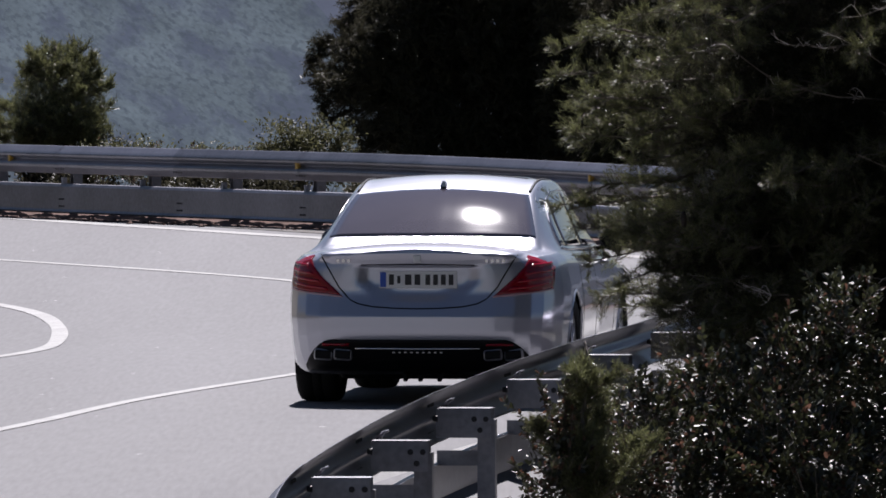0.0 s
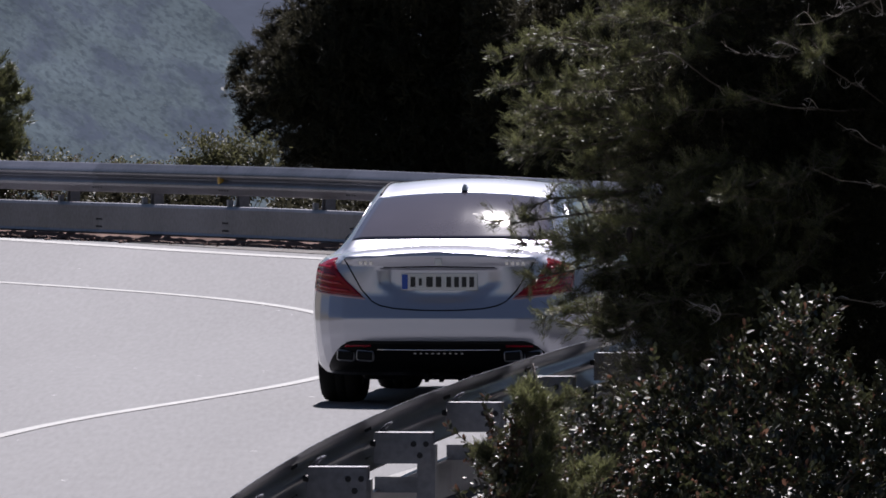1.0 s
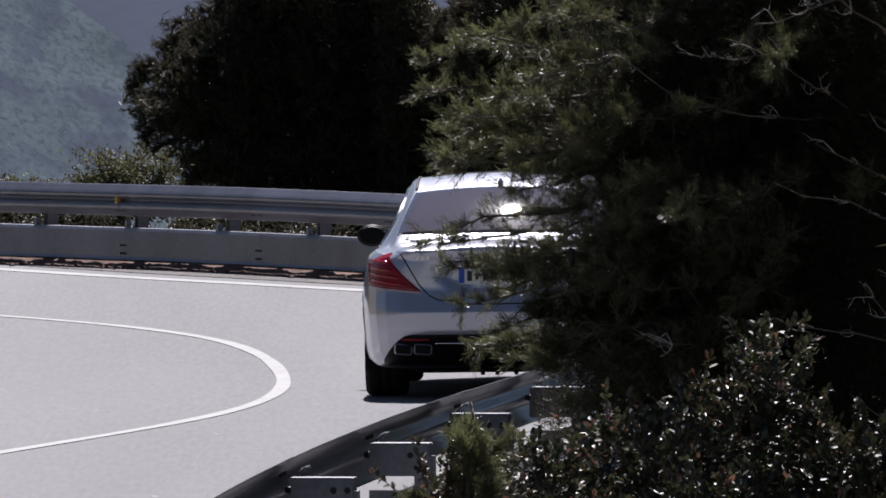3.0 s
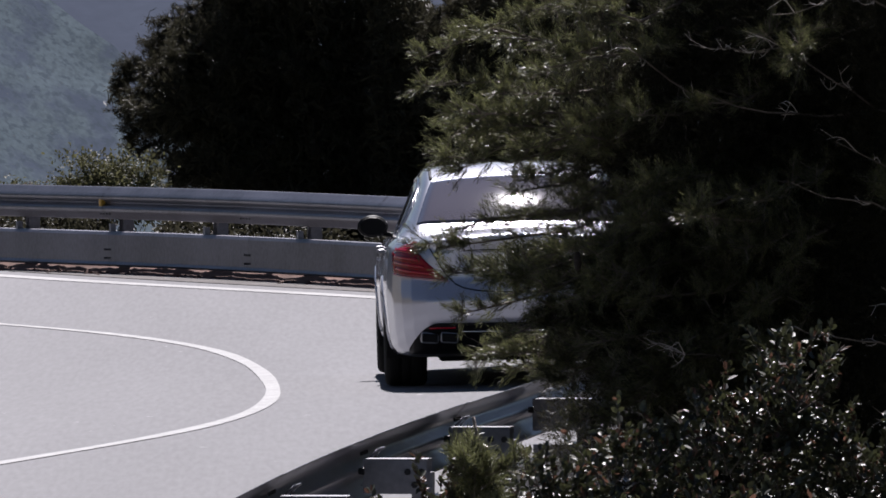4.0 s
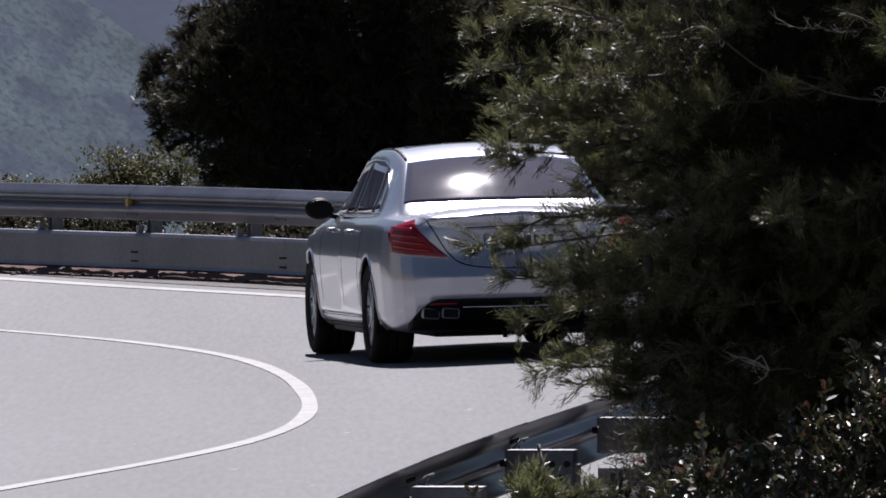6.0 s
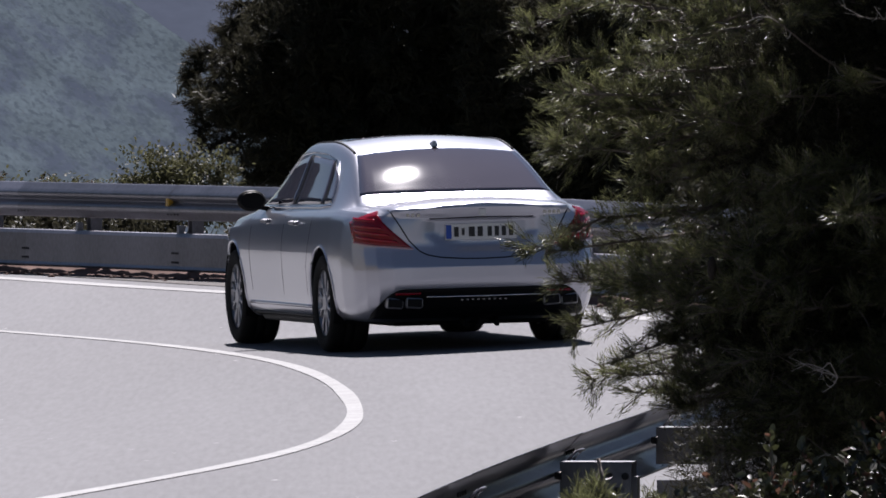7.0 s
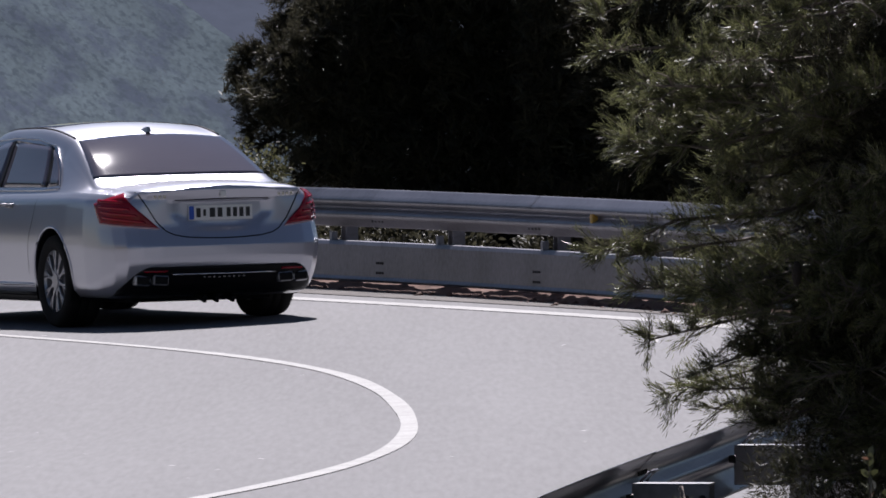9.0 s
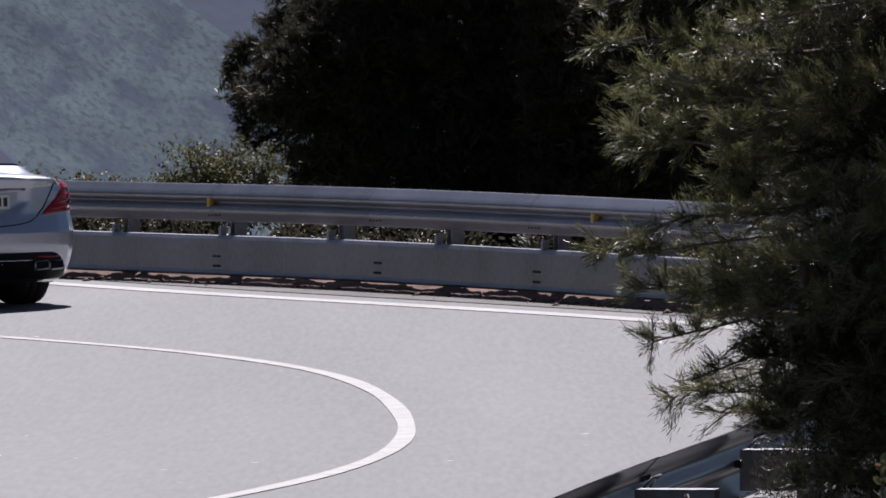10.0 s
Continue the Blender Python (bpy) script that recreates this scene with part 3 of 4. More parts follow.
        seam("side_skirt", [side(y, 0.235, 0.0) for y in np.arange(0.45, 2.75, 0.2)], M_BLACK, 0.018)
        seam("sill_strip", [side(y, 0.305, -0.004) for y in np.arange(0.45, 2.75, 0.2)], M_PAINT, 0.014)
        bm = bmesh.new()
        tube(bm, [from_top(sx * 0.585, y, -0.002) for y in np.arange(0.35, 2.05, 0.12)], [0.012] * 15, 5)
        part("roof_strip", bm, M_BLACK, car, smooth=True)
        # arch lips
        for wy, wz in WHEELS:
            lip = []
            for q in np.linspace(-20, 200, 30):
                y, z = wy + ARCH * math.cos(radians(q)), wz + ARCH * math.sin(radians(q))
                lip.append(from_side(sx, y, z, -0.004))
            seam("arch_lip", lip, M_PAINT, 0.013)
            bm = bmesh.new()
            rings = []
            for x in (0.60, 0.925):
                rings.append([bm.verts.new((sx * x, wy + (ARCH - 0.004) * math.cos(radians(q)), wz + (ARCH - 0.004) * math.sin(radians(q)))) for q in np.linspace(-25, 205, 28)])
            for a in range(27):
                bm.faces.new((rings[0][a], rings[0][a + 1], rings[1][a + 1], rings[1][a]))
            bm.faces.new(rings[0])
            part("wheel_well", bm, M_BLACK, car)
        # mirror
        bm = bmesh.new()
        bmesh.ops.create_uvsphere(bm, u_segments=16, v_segments=10, radius=1, matrix=pose(sx * 0.965, 2.30, 1.055, 0, 0, sx * -8) @ Matrix.Diagonal((0.112, 0.085, 0.080, 1)))
        for vt in bm.verts:
            vt.co.y = max(vt.co.y, 2.262)
        mirror = part("wing_mirror", bm, M_BLACK, car, "black wing mirror", smooth=True)
        bm = bmesh.new()
        bmesh.ops.create_cone(bm, cap_ends=True, segments=20, radius1=1, radius2=0.94, depth=0.08, matrix=pose(sx * 0.965, 2.257, 1.055, 90, 0, 0) @ Matrix.Diagonal((0.098, 0.067, 0.12, 1)))
        part("mirror_glass", bm, M_BLACK, mirror)
        bm = bmesh.new()
        box(bm, (0.14, 0.06, 0.035), pose(sx * 0.87, 2.33, 1.0, 0, sx * -12, 0), 0.01)
        part("mirror_arm", bm, M_BLACK, mirror)
        # tail lamps wrap round the corner
        lamp = sheet("tail_lamp", from_round, ((sx * 27.5, 0.735), (sx * 52, 0.785), (sx * 56.5, 0.925), (sx * 42, 1.000)), 16, 10, M_LAMP_D, 0.010, "red tail lamp wrapping round the corner", 0.03)
        for lo in (0.775, 0.825, 0.875, 0.925):
            a0, a1 = 28.5 + 14.5 * (lo - 0.735) / 0.265, 52 + 4.5 * min((lo - 0.735) / 0.18, 1) - 2.5
            rise = 0.050 * (1 - (lo - 0.735) / 0.265)
            sheet("light_guide", from_round, ((sx * (a0 + 1.6), lo), (sx * a1, lo + rise), (sx * a1, lo + rise + 0.020), (sx * (a0 + 2.4), lo + 0.020)), 12, 3, M_LAMP, 0.0125, "", 0.008, lamp)
        sheet("lamp_foot_strip", from_round, ((sx * 27.2, 0.727), (sx * 52, 0.777), (sx * 52.1, 0.787), (sx * 27.5, 0.737)), 14, 3, M_LAMP_CLEAR, 0.012, "pale strip along the lamp's foot", 0.012, lamp)
        # red reflector and twin tailpipes
        sheet("rear_reflector", from_rear, ((sx * 0.46, 0.408), (sx * 0.64, 0.408), (sx * 0.64, 0.422), (sx * 0.46, 0.422)), 6, 2, M_LAMP_D, 0.012, "thin red reflector")
        for x in (0.505, 0.640):
            bm = bmesh.new()
            p = from_rear(sx * x, 0.345, 0.0)
            box(bm, (0.128, 0.14, 0.080), Matrix.Translation(p + Vector((0, 0.030, 0))) @ pose(0, 0, 0, 0, sx * -4, 0), 0.022)
            pipe = part("tailpipe", bm, M_RIM, car, "flattened chrome tailpipe", smooth=False)
            bm = bmesh.new()
            box(bm, (0.108, 0.02, 0.058), Matrix.Translation(p + Vector((0, -0.034, 0))) @ pose(0, 0, 0, 0, sx * -4, 0), 0.008)
            part("pipe_bore", bm, M_BLACK, pipe)

    # rear end
    dense = lambda pts, fn, lift, n=6: [fn(*(np.array(p) + (np.array(q) - np.array(p)) * k / n), lift) for p, q in zip(pts, pts[1:]) for k in range(n)] + [fn(*pts[-1], lift)]
    lid = [(-0.66, 1.01), (-0.60, 0.91), (-0.53, 0.79), (-0.46, 0.715), (-0.40, 0.685), (-0.30, 0.665), (-0.15, 0.655), (0, 0.652), (0.15, 0.655), (0.30, 0.665), (0.40, 0.685), (0.46, 0.715), (0.53, 0.79), (0.60, 0.91), (0.66, 1.01)]
    seam("boot_lid_gap", dense(lid, from_rear, 0.0), M_BLACK, 0.0055)
    # thin black tube drawn as the shadow under the plate hollow's upper edge
    seam("lid_handle_strip", dense([(-0.38, 0.944), (0, 0.949), (0.38, 0.944)], from_rear, 0.001), M_BLACK, 0.004)
    rounded = lambda x, z, lift: from_rear(x, 0.235 + (z - 0.235) * (1 - 0.85 * max(0.0, (abs(x) - 0.57) / 0.21) ** 2.2), lift)
    bumper = sheet("diffuser", rounded, ((-0.775, 0.235), (0.775, 0.235), (0.775, 0.446), (-0.775, 0.446)), 45, 11, M_BLACK, 0.006, "black lower rear diffuser")
    for k in range(9):
        bm = bmesh.new()
        box(bm, (0.020, 0.010, 0.012), Matrix.Translation(from_rear(-0.16 + 0.04 * k, 0.365, 0.010)), 0.002)
        part("diffuser_slot", bm, M_PIPE, bumper)
    for x in (-0.10, 0.0, 0.13):
        bm = bmesh.new()
        box(bm, (0.03, 0.20, 0.05), pose(x, -0.95, 0.205, 12, 0, 0), 0.006)
        part("diffuser_fin", bm, M_BLACK, bumper)
    seam("diffuser_strip", dense([(-0.42, 0.392), (0, 0.39), (0.42, 0.392)], from_rear, 0.012), M_CHROME, 0.006, "thin bright strip", bumper)
    base = from_rear(0, 0.845, 0.0)
    plate_m = Matrix.Translation((0, base.y - 0.010, 0.845))
    bm = bmesh.new()
    box(bm, (0.52, 0.010, 0.112), plate_m, 0.003)
    plate = part("number_plate", bm, M_PLATE, car, "white number plate with dark bars and a blue end")
    bm = bmesh.new()
    box(bm, (0.040, 0.004, 0.100), plate_m @ pose(-0.236, -0.006, 0))
    part("plate_band", bm, M_PLATE_B, plate, "blue band")
    for x, w in ((-0.175, 0.042), (-0.125, 0.026), (-0.062, 0.055), (0.000, 0.048), (0.070, 0.040), (0.122, 0.040), (0.174, 0.040), (0.226, 0.040)):
        bm = bmesh.new()
        box(bm, (w * 0.8, 0.004, 0.070 if w > 0.03 else 0.05), plate_m @ pose(x - 0.005, -0.0065, 0))
        part("plate_bar", bm, M_INK, plate)
    bm = bmesh.new()
    p = from_rear(0.05, 0.985, 0.004)
    p.x = 0.0
    box(bm, (0.050, 0.016, 0.050), Matrix.Translation(p + Vector((0, -0.006, 0))), 0.007)
    part("boot_emblem", bm, M_PLATE, car, "small bright emblem")
    for sx, n in ((-1, 3), (1, 4)):
        for k in range(n):
            bm = bmesh.new()
            box(bm, (0.024, 0.006, 0.026), Matrix.Translation(from_rear(sx * 0.50 + (k - 1) * 0.036, 0.975, 0.004)), 0.002)
            part("badge_bar", bm, M_CHROME, car)
    # roof fin
    bm = bmesh.new()
    p = from_top(0, 0.40, 0.0)
    ring = [bm.verts.new(p + Vector(q)) for q in ((-0.022, -0.09, -0.01), (0.022, -0.09, -0.01), (0.022, 0.10, -0.01), (-0.022, 0.10, -0.01))]
    tip = [bm.verts.new(p + Vector(q)) for q in ((-0.006, -0.085, 0.030), (0.006, -0.085, 0.030), (0.006, -0.04, 0.030), (-0.006, -0.04, 0.030))]
    for k in range(4):
        bm.faces.new((ring[k], ring[(k + 1) % 4], tip[(k + 1) % 4], tip[k]))
    bm.faces.new(tip)
    part("roof_fin", bm, M_RIM, car, "small grey roof fin")
    # underbody
    bm = bmesh.new()
    box(bm, (1.15, 4.4, 0.16), pose(0, 1.45, 0.25), 0.03)
    part("underbody", bm, M_BLACK, car)
    bm = bmesh.new()
    box(bm, (1.70, 2.1, 0.10), pose(0, 1.50, 0.22), 0.03)
    part("floor_pan", bm, M_BLACK, car)
    bm = bmesh.new()
    tube(bm, [(-0.8, 0, 0.33), (0.8, 0, 0.33)], [0.05, 0.05], 8)
    part("rear_axle", bm, M_BLACK, car)

    # wheels, built once at the left rear and copied
    def wheel():
        hub = new("wheel")
        prof = ((0.235, -0.125), (0.255, -0.138), (0.32, -0.146), (0.343, -0.132), (0.353, -0.105), (0.355, -0.04), (0.350, -0.036), (0.350, -0.030), (0.355, -0.026), (0.355, 0.026),
                (0.350, 0.030), (0.350, 0.036), (0.355, 0.04), (0.353, 0.105), (0.343, 0.132), (0.32, 0.146), (0.255, 0.138), (0.235, 0.125))
        n = 48
        vs = [(x, r * math.cos(2 * math.pi * k / n), r * math.sin(2 * math.pi * k / n)) for k in range(n) for r, x in prof]
        vs += vs[:len(prof)]
        raw_mesh("tyre", vs, grid_faces(n + 1, len(prof)), M_RUBBER, hub, smooth=True)
        bm = bmesh.new()
        rp = ((0.262, -0.125), (0.268, -0.138), (0.255, -0.138), (0.240, -0.10), (0.225, 0.02), (0.225, 0.12), (0.258, 0.135))
        rings = [[bm.verts.new((x, r * math.cos(2 * math.pi * k / n), r * math.sin(2 * math.pi * k / n))) for r, x in rp] for k in range(n)]
        for k in range(n):
            a, b = rings[k], rings[(k + 1) % n]
            for i in range(len(rp) - 1):
                bm.faces.new((a[i], a[i + 1], b[i + 1], b[i]))
        for k in range(10):
            q = 2 * math.pi * k / 10
            for s in (-0.055, 0.055):
                m = Matrix.Rotation(q, 4, "X") @ pose(-0.105, s * 0.75, 0.145, radians(0), 0, 0) @ Matrix.Rotation(-s * 2.2, 4, "X")
                box(bm, (0.028, 0.018, 0.20), m, 0.005)
        bmesh.ops.create_cone(bm, cap_ends=True, segments=20, radius1=0.060, radius2=0.070, depth=0.04, matrix=pose(-0.105, 0, 0, 0, 90, 0))
        rim = part("rim", bm, M_RIM, hub, "ten twin-spoke grey alloy rim")
        bm = bmesh.new()
        bmesh.ops.create_cone(bm, cap_ends=True, segments=32, radius1=0.19, radius2=0.19, depth=0.03, matrix=pose(-0.02, 0, 0, 0, 90, 0))
        part("brake_disc", bm, M_STEEL_DULL, hub)
        bm = bmesh.new()
        bmesh.ops.create_cone(bm, cap_ends=True, segments=32, radius1=0.228, radius2=0.228, depth=0.02, matrix=pose(0.04, 0, 0, 0, 90, 0))
        part("wheel_back", bm, M_BLACK, hub)
        return hub

    hubs = []
    master = wheel()
    for sx in (-1, 1):
        for y, z in WHEELS:
            w = master if not hubs else copy_thing(master, Matrix.Identity(4))
            w.parent = car
            w.matrix_basis = pose(sx * 0.79, y, z, 0, 0, 0 if sx < 0 else 180)
            hubs.append((w, sx, y, z))
    return car, hubs


CAR, HUBS = make_car()
CAR.scale = (1.027, 1.027, 1.027)


# ---- plants ----
rng = np.random.default_rng(7)


def unit(v):
    return v / np.maximum(np.linalg.norm(v, axis=-1, keepdims=True), 1e-9)


def blades(origin, ahead, length, width):
    """Thin pointed blades as two-triangle quads: origins, directions, lengths."""
    n = len(origin)
    side = unit(np.cross(ahead, rng.normal(size=(n, 3)))) * (width / 2)
    mid = origin + ahead * (length * 0.55)[:, None]
    tip = origin + ahead * length[:, None]
    v = np.stack([origin, mid + side, tip, mid - side], 1).reshape(-1, 3)
    f = np.arange(4 * n).reshape(n, 4)
    return v, f


def tufts(centres, heads, count, length, width, spread):
    n = len(centres)
    o = np.repeat(centres, count, 0) + rng.normal(size=(n * count, 3)) * 0.012
    a = unit(np.repeat(heads, count, 0) + rng.normal(size=(n * count, 3)) * spread)
    back = np.repeat(heads, count, 0) * (rng.random((n * count, 1)) * length * 0.8)
    return blades(o - back, a, length * (0.7 + 0.6 * rng.random(n * count)), width)


def bough(start, end, sag, n):
    t = np.linspace(0, 1, n)[:, None]
    p = start + (end - start) * t
    p[:, 2] += sag * np.sin(np.pi * t[:, 0])
    return p + rng.normal(size=p.shape) * 0.010 * np.linalg.norm(end - start)


def make_pine(name, label, base, top, limbs, needle, twigs_per_m, twig_len, count, length, width, crown, radius, bare=0.0, inner_crown=None, inner_size=0.10, limb_bark=None, lines=None, clusters=0.0, brush=False):
    """A pine: tapered trunk, limbs to the given tips, twigs along them, needle tufts along the twigs."""
    root = new(name)
    root.location = base
    tagged(root, label, "pine tree")
    base, top = np.array(base, float), np.array(top, float)
    bm = bmesh.new()
    tp = bough(np.zeros(3), top - base, 0.0, 9)
    tube(bm, tp, list(np.linspace(radius, radius * 0.35, 9)), 9)
    part("trunk", bm, M_BARK, root, smooth=True)
    cs, hs = [], []
    bt = bmesh.new()
    for start_h, tip in limbs:
        s = base + (top - base) * start_h
        e = np.array(tip, float)
        ln = np.linalg.norm(e - s)
        bp = bough(s, e, -0.05 * ln, 8)
        bm = bmesh.new()
        tube(bm, bp - base, list(np.linspace(radius * 0.24, 0.004, 8)), 6)
        part("limb", bm, limb_bark or M_BARK, root, smooth=True)
        if lines is not None:
            lines.append(bp)
        knots = 1 - np.linspace(0.0, 0.75, max(3, int(ln * clusters))) if clusters else None
        for k in range(int(ln * twigs_per_m)):
            t = 1 - rng.random() ** 1.3 * 0.8
            if clusters:
                t = min(1.0, max(0.15, knots[int(len(knots) * rng.random() ** 1.3)] + rng.normal() * 0.09 / ln))
            i = min(int(t * 7), 6)
            p = bp[i] + (bp[i + 1] - bp[i]) * (t * 7 - i)
            d = unit(unit(e - s) * 0.6 + rng.normal(size=3) * 0.46 + (-0.1, 0, 0.34)) if brush else unit(unit(e - s) * 0.75 + rng.normal(size=3) * 0.5 + (0, 0, 0.4))
            tl = twig_len * (0.5 + rng.random()) * (1.25 - 0.5 * t)
            q = p + d * tl
            tube(bt, [p - base, p * 0.5 + q * 0.5 - base + rng.normal(size=3) * 0.01, q - base], [0.004, 0.003, 0.0015], 3)
            if rng.random() < bare:
                continue
            for u in np.linspace(0.2, 1.0, 7 if brush else 5):
                cs.append(p + (q - p) * u)
                hs.append(unit(d + rng.normal(size=3) * (0.10 if brush else 0.25)))
    tagged(part("brushwood", bt, M_BARK, root), kind="stuff")
    if crown is not None:
        c, h = crown
        cs += list(c)
        hs += list(h)
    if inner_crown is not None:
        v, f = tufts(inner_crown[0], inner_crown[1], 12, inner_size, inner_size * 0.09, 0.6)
        # the dark needle colour stands in for shade inside the crown
        raw_mesh("inner_crown", v - base, f, M_NEEDLE_SHADE, root)
    v, f = tufts(np.array(cs), np.array(hs), count, length, width, 0.30 if brush else 0.36)
    raw_mesh("crown", v - base, f, needle, root)
    return root


def filler(n, lo, hi, keep, head):
    """Points for the inner crown, within a region given by a test."""
    p = lo + rng.random((n * 3, 3)) * (np.array(hi) - lo)
    p = p[keep(p)][:n]
    return p, unit(np.array(head) + rng.normal(size=p.shape) * 0.6)


# the overhanging pine beside the rail
tips = [(0.78, 73.0, 2.49), (0.76, 72.8, 2.30), (0.86, 73.2, 2.06), (0.84, 73.0, 1.88), (1.25, 73.4, 1.72), (0.74, 72.9, 1.45), (0.95, 72.7, 1.32),
        (0.95, 73.0, 1.09), (1.15, 72.9, 0.94), (1.22, 73.1, 0.86), (1.44, 73.0, 0.74), (1.6, 73.2, 0.55), (1.3, 73.1, 1.58), (1.05, 73.2, 2.62), (1.3, 73.0, 3.0),
        (1.40, 72.5, 1.2), (1.6, 72.4, 1.7), (1.9, 72.5, 2.1), (1.5, 72.4, 2.5), (2.3, 72.4, 1.2), (2.2, 72.5, 0.7), (1.7, 72.3, 0.95), (2.5, 72.4, 2.6), (1.25, 72.5, 2.2),
        (1.2, 72.7, 1.95), (1.45, 72.3, 1.45), (2.8, 72.4, 1.8), (1.6, 72.9, 3.4), (2.0, 73.0, 4.0), (1.35, 72.8, 1.02), (1.5, 72.7, 0.86), (1.62, 72.9, 1.12), (1.78, 72.6, 0.72), (1.75, 72.8, 0.45), (1.42, 72.9, 1.35), (2.0, 72.5, 0.35), (1.2, 73.2, 1.2), (3.6, 72.6, 3.2), (4.4, 73.0, 2.4), (4.6, 73.5, 3.5), (3.0, 73.2, 4.6)]
tips += [(1.65 + 1.1 * rng.random(), 72.0 + 0.4 * rng.random(), 0.65 + 1.0 * rng.random()) for _ in range(8)]
tips += [(x + 0.06 + 0.34 * rng.random(), y + 0.25 * rng.normal(), z + 0.16 * rng.normal()) for x, y, z in tips for _ in range(2)]
limbs = [(min(0.95, 0.30 + 0.14 * z + 0.05 * rng.random()), (x, y, z)) for x, y, z in tips]
dark = filler(30000, (1.4, 72.8, -0.2), (3.7, 74.6, 3.2), lambda p: p[:, 0] > 1.75 + 0.35 * np.sin(p[:, 2] * 5 + p[:, 1] * 3), (-0.5, -0.2, 0.5))
LINES = []
pine_base = (3.5, 75.4, float(ground_z(3.5, 75.4)) - 0.1)
make_pine("pine_tree", "sunlit green pine with bare twigs overhanging the guard rail", pine_base, (3.3, 75.2, 5.2), limbs, M_NEEDLE, 22, 0.15, 11, 0.046, 0.0031, None, 0.10, bare=0.20, inner_crown=dark, inner_size=0.055, limb_bark=M_BARK, lines=LINES, clusters=5.5, brush=True)
# unseen thick pine on the slope, added to shade the overhanging pine and bush
side_tips = [(3.6 + 2.6 * rng.random(), 66.0 + 6 * rng.random(), 0.5 + 4.5 * rng.random()) for _ in range(20)]
# limbs above the view, added to break up the sunlight on the bush
side_tips += [(1.5 + 2.9 * rng.random(), 62.6 + 3.6 * rng.random(), 3.55 + 1.1 * rng.random()) for _ in range(9)]
side_fill = filler(9000, (3.35, 65.5, -0.3), (6.6, 72.0, 5.5), lambda p: p[:, 0] > 3.35, (-0.4, -0.2, 0.6))
# needles above the view, added to keep skylight off the overhanging pine
sky_block_fill = filler(4200, (1.9, 67.5, 3.05), (4.5, 72.4, 5.0), lambda p: p[:, 2] > 3.0, (-0.4, -0.2, 0.6))
side_b = (5.0, 69.0, float(ground_z(5.0, 69.0)) - 0.1)
make_pine("pine_tree", "unseen pine added on the slope to shade the overhanging pine and the bush", side_b, (4.9, 69.0, 5.6), [(min(0.93, 0.3 + 0.11 * p[2]), p) for p in side_tips],
          M_NEEDLE_SHADE, 14, 0.25, 12, 0.13, 0.011, tuple(np.concatenate(q) for q in zip(side_fill, sky_block_fill)), 0.16)
# backing in shade-dark needles that blackens the heart of the overhanging pine
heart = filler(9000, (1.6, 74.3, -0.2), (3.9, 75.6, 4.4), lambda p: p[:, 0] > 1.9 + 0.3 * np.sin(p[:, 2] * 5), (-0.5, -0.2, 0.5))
# unseen needles over the crown, added to block the sun
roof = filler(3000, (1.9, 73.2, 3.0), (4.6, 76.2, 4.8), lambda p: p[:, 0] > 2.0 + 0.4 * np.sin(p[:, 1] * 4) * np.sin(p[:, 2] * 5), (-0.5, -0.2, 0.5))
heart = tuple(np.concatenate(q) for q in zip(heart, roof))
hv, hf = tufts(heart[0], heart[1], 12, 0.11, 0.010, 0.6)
raw_mesh("shade_tinted_crown", hv - np.array(pine_base), hf, M_NEEDLE_SHADE, bpy.data.objects["pine_tree"])
# bare branches in front of the dark crown, coloured bright to look sunlit
pine = bpy.data.objects["pine_tree"]
live = len(LINES)
for k in range(24):
    z = 0.5 + 2.7 * rng.random()
    e = np.array((1.5 + 2.8 * rng.random(), 71.6 + 0.5 * rng.random(), z))
    p = e + (0.55 + 0.5 * rng.random(), 1.6, -0.12 + 0.3 * rng.normal())
    q = bough(p, e, -0.05, 8)
    LINES.append(q)
    bm = bmesh.new()
    tube(bm, q - np.array(pine_base), list(np.linspace(0.009, 0.0022, 8)), 5)
    part("dead_limb", bm, M_BARK, pine, "bare dead limb")
for k in range(230):
    line = LINES[rng.integers(0, live) if k < 90 else rng.integers(live, len(LINES))]
    i = rng.integers(3, 7)
    p = line[i]
    d = unit(unit(line[7] - line[0]) + rng.normal(size=3) * (0.4, 0.25, 0.22) + (-0.3, -0.35, 0.12))
    ln = 0.06 + 0.24 * rng.random()
    q = bough(p, p + d * ln, 0.03 * rng.normal(), 6)
    bm = bmesh.new()
    tube(bm, q - np.array(pine_base), list(np.linspace(0.0032, 0.0010, 6)), 5)
    for k2 in (2, 4):
        e = q[k2] + unit(d + rng.normal(size=3) * 0.6) * ln * (0.2 + 0.3 * rng.random())
        tube(bm, [q[k2] - np.array(pine_base), e - np.array(pine_base)], [0.0020, 0.001], 4)
    part("bare_branch", bm, M_TWIG_LIT, pine, "bare pale branch, sunlight put into its colour")
# a cone on one twig
bm = bmesh.new()
bmesh.ops.create_uvsphere(bm, u_segments=10, v_segments=8, radius=1, matrix=pose(1.56, 72.2, 1.375) @ Matrix.Diagonal((0.022, 0.022, 0.055, 1)))
tagged(part("pine_cone", bm, M_CONE, None, smooth=True), "dark closed pine cone hanging on a twig", "pine cone")


# dark pines behind the rail, in the same shade-dark needles
def far_left(z):
    return np.interp(z, (0.3, 0.9, 1.1, 1.35, 1.6, 1.8, 2.0, 2.15, 2.25, 2.45, 3.0), (-0.9, -1.15, -1.35, -1.55, -1.68, -1.76, -1.78, -1.66, -1.40, -1.36, -1.2))


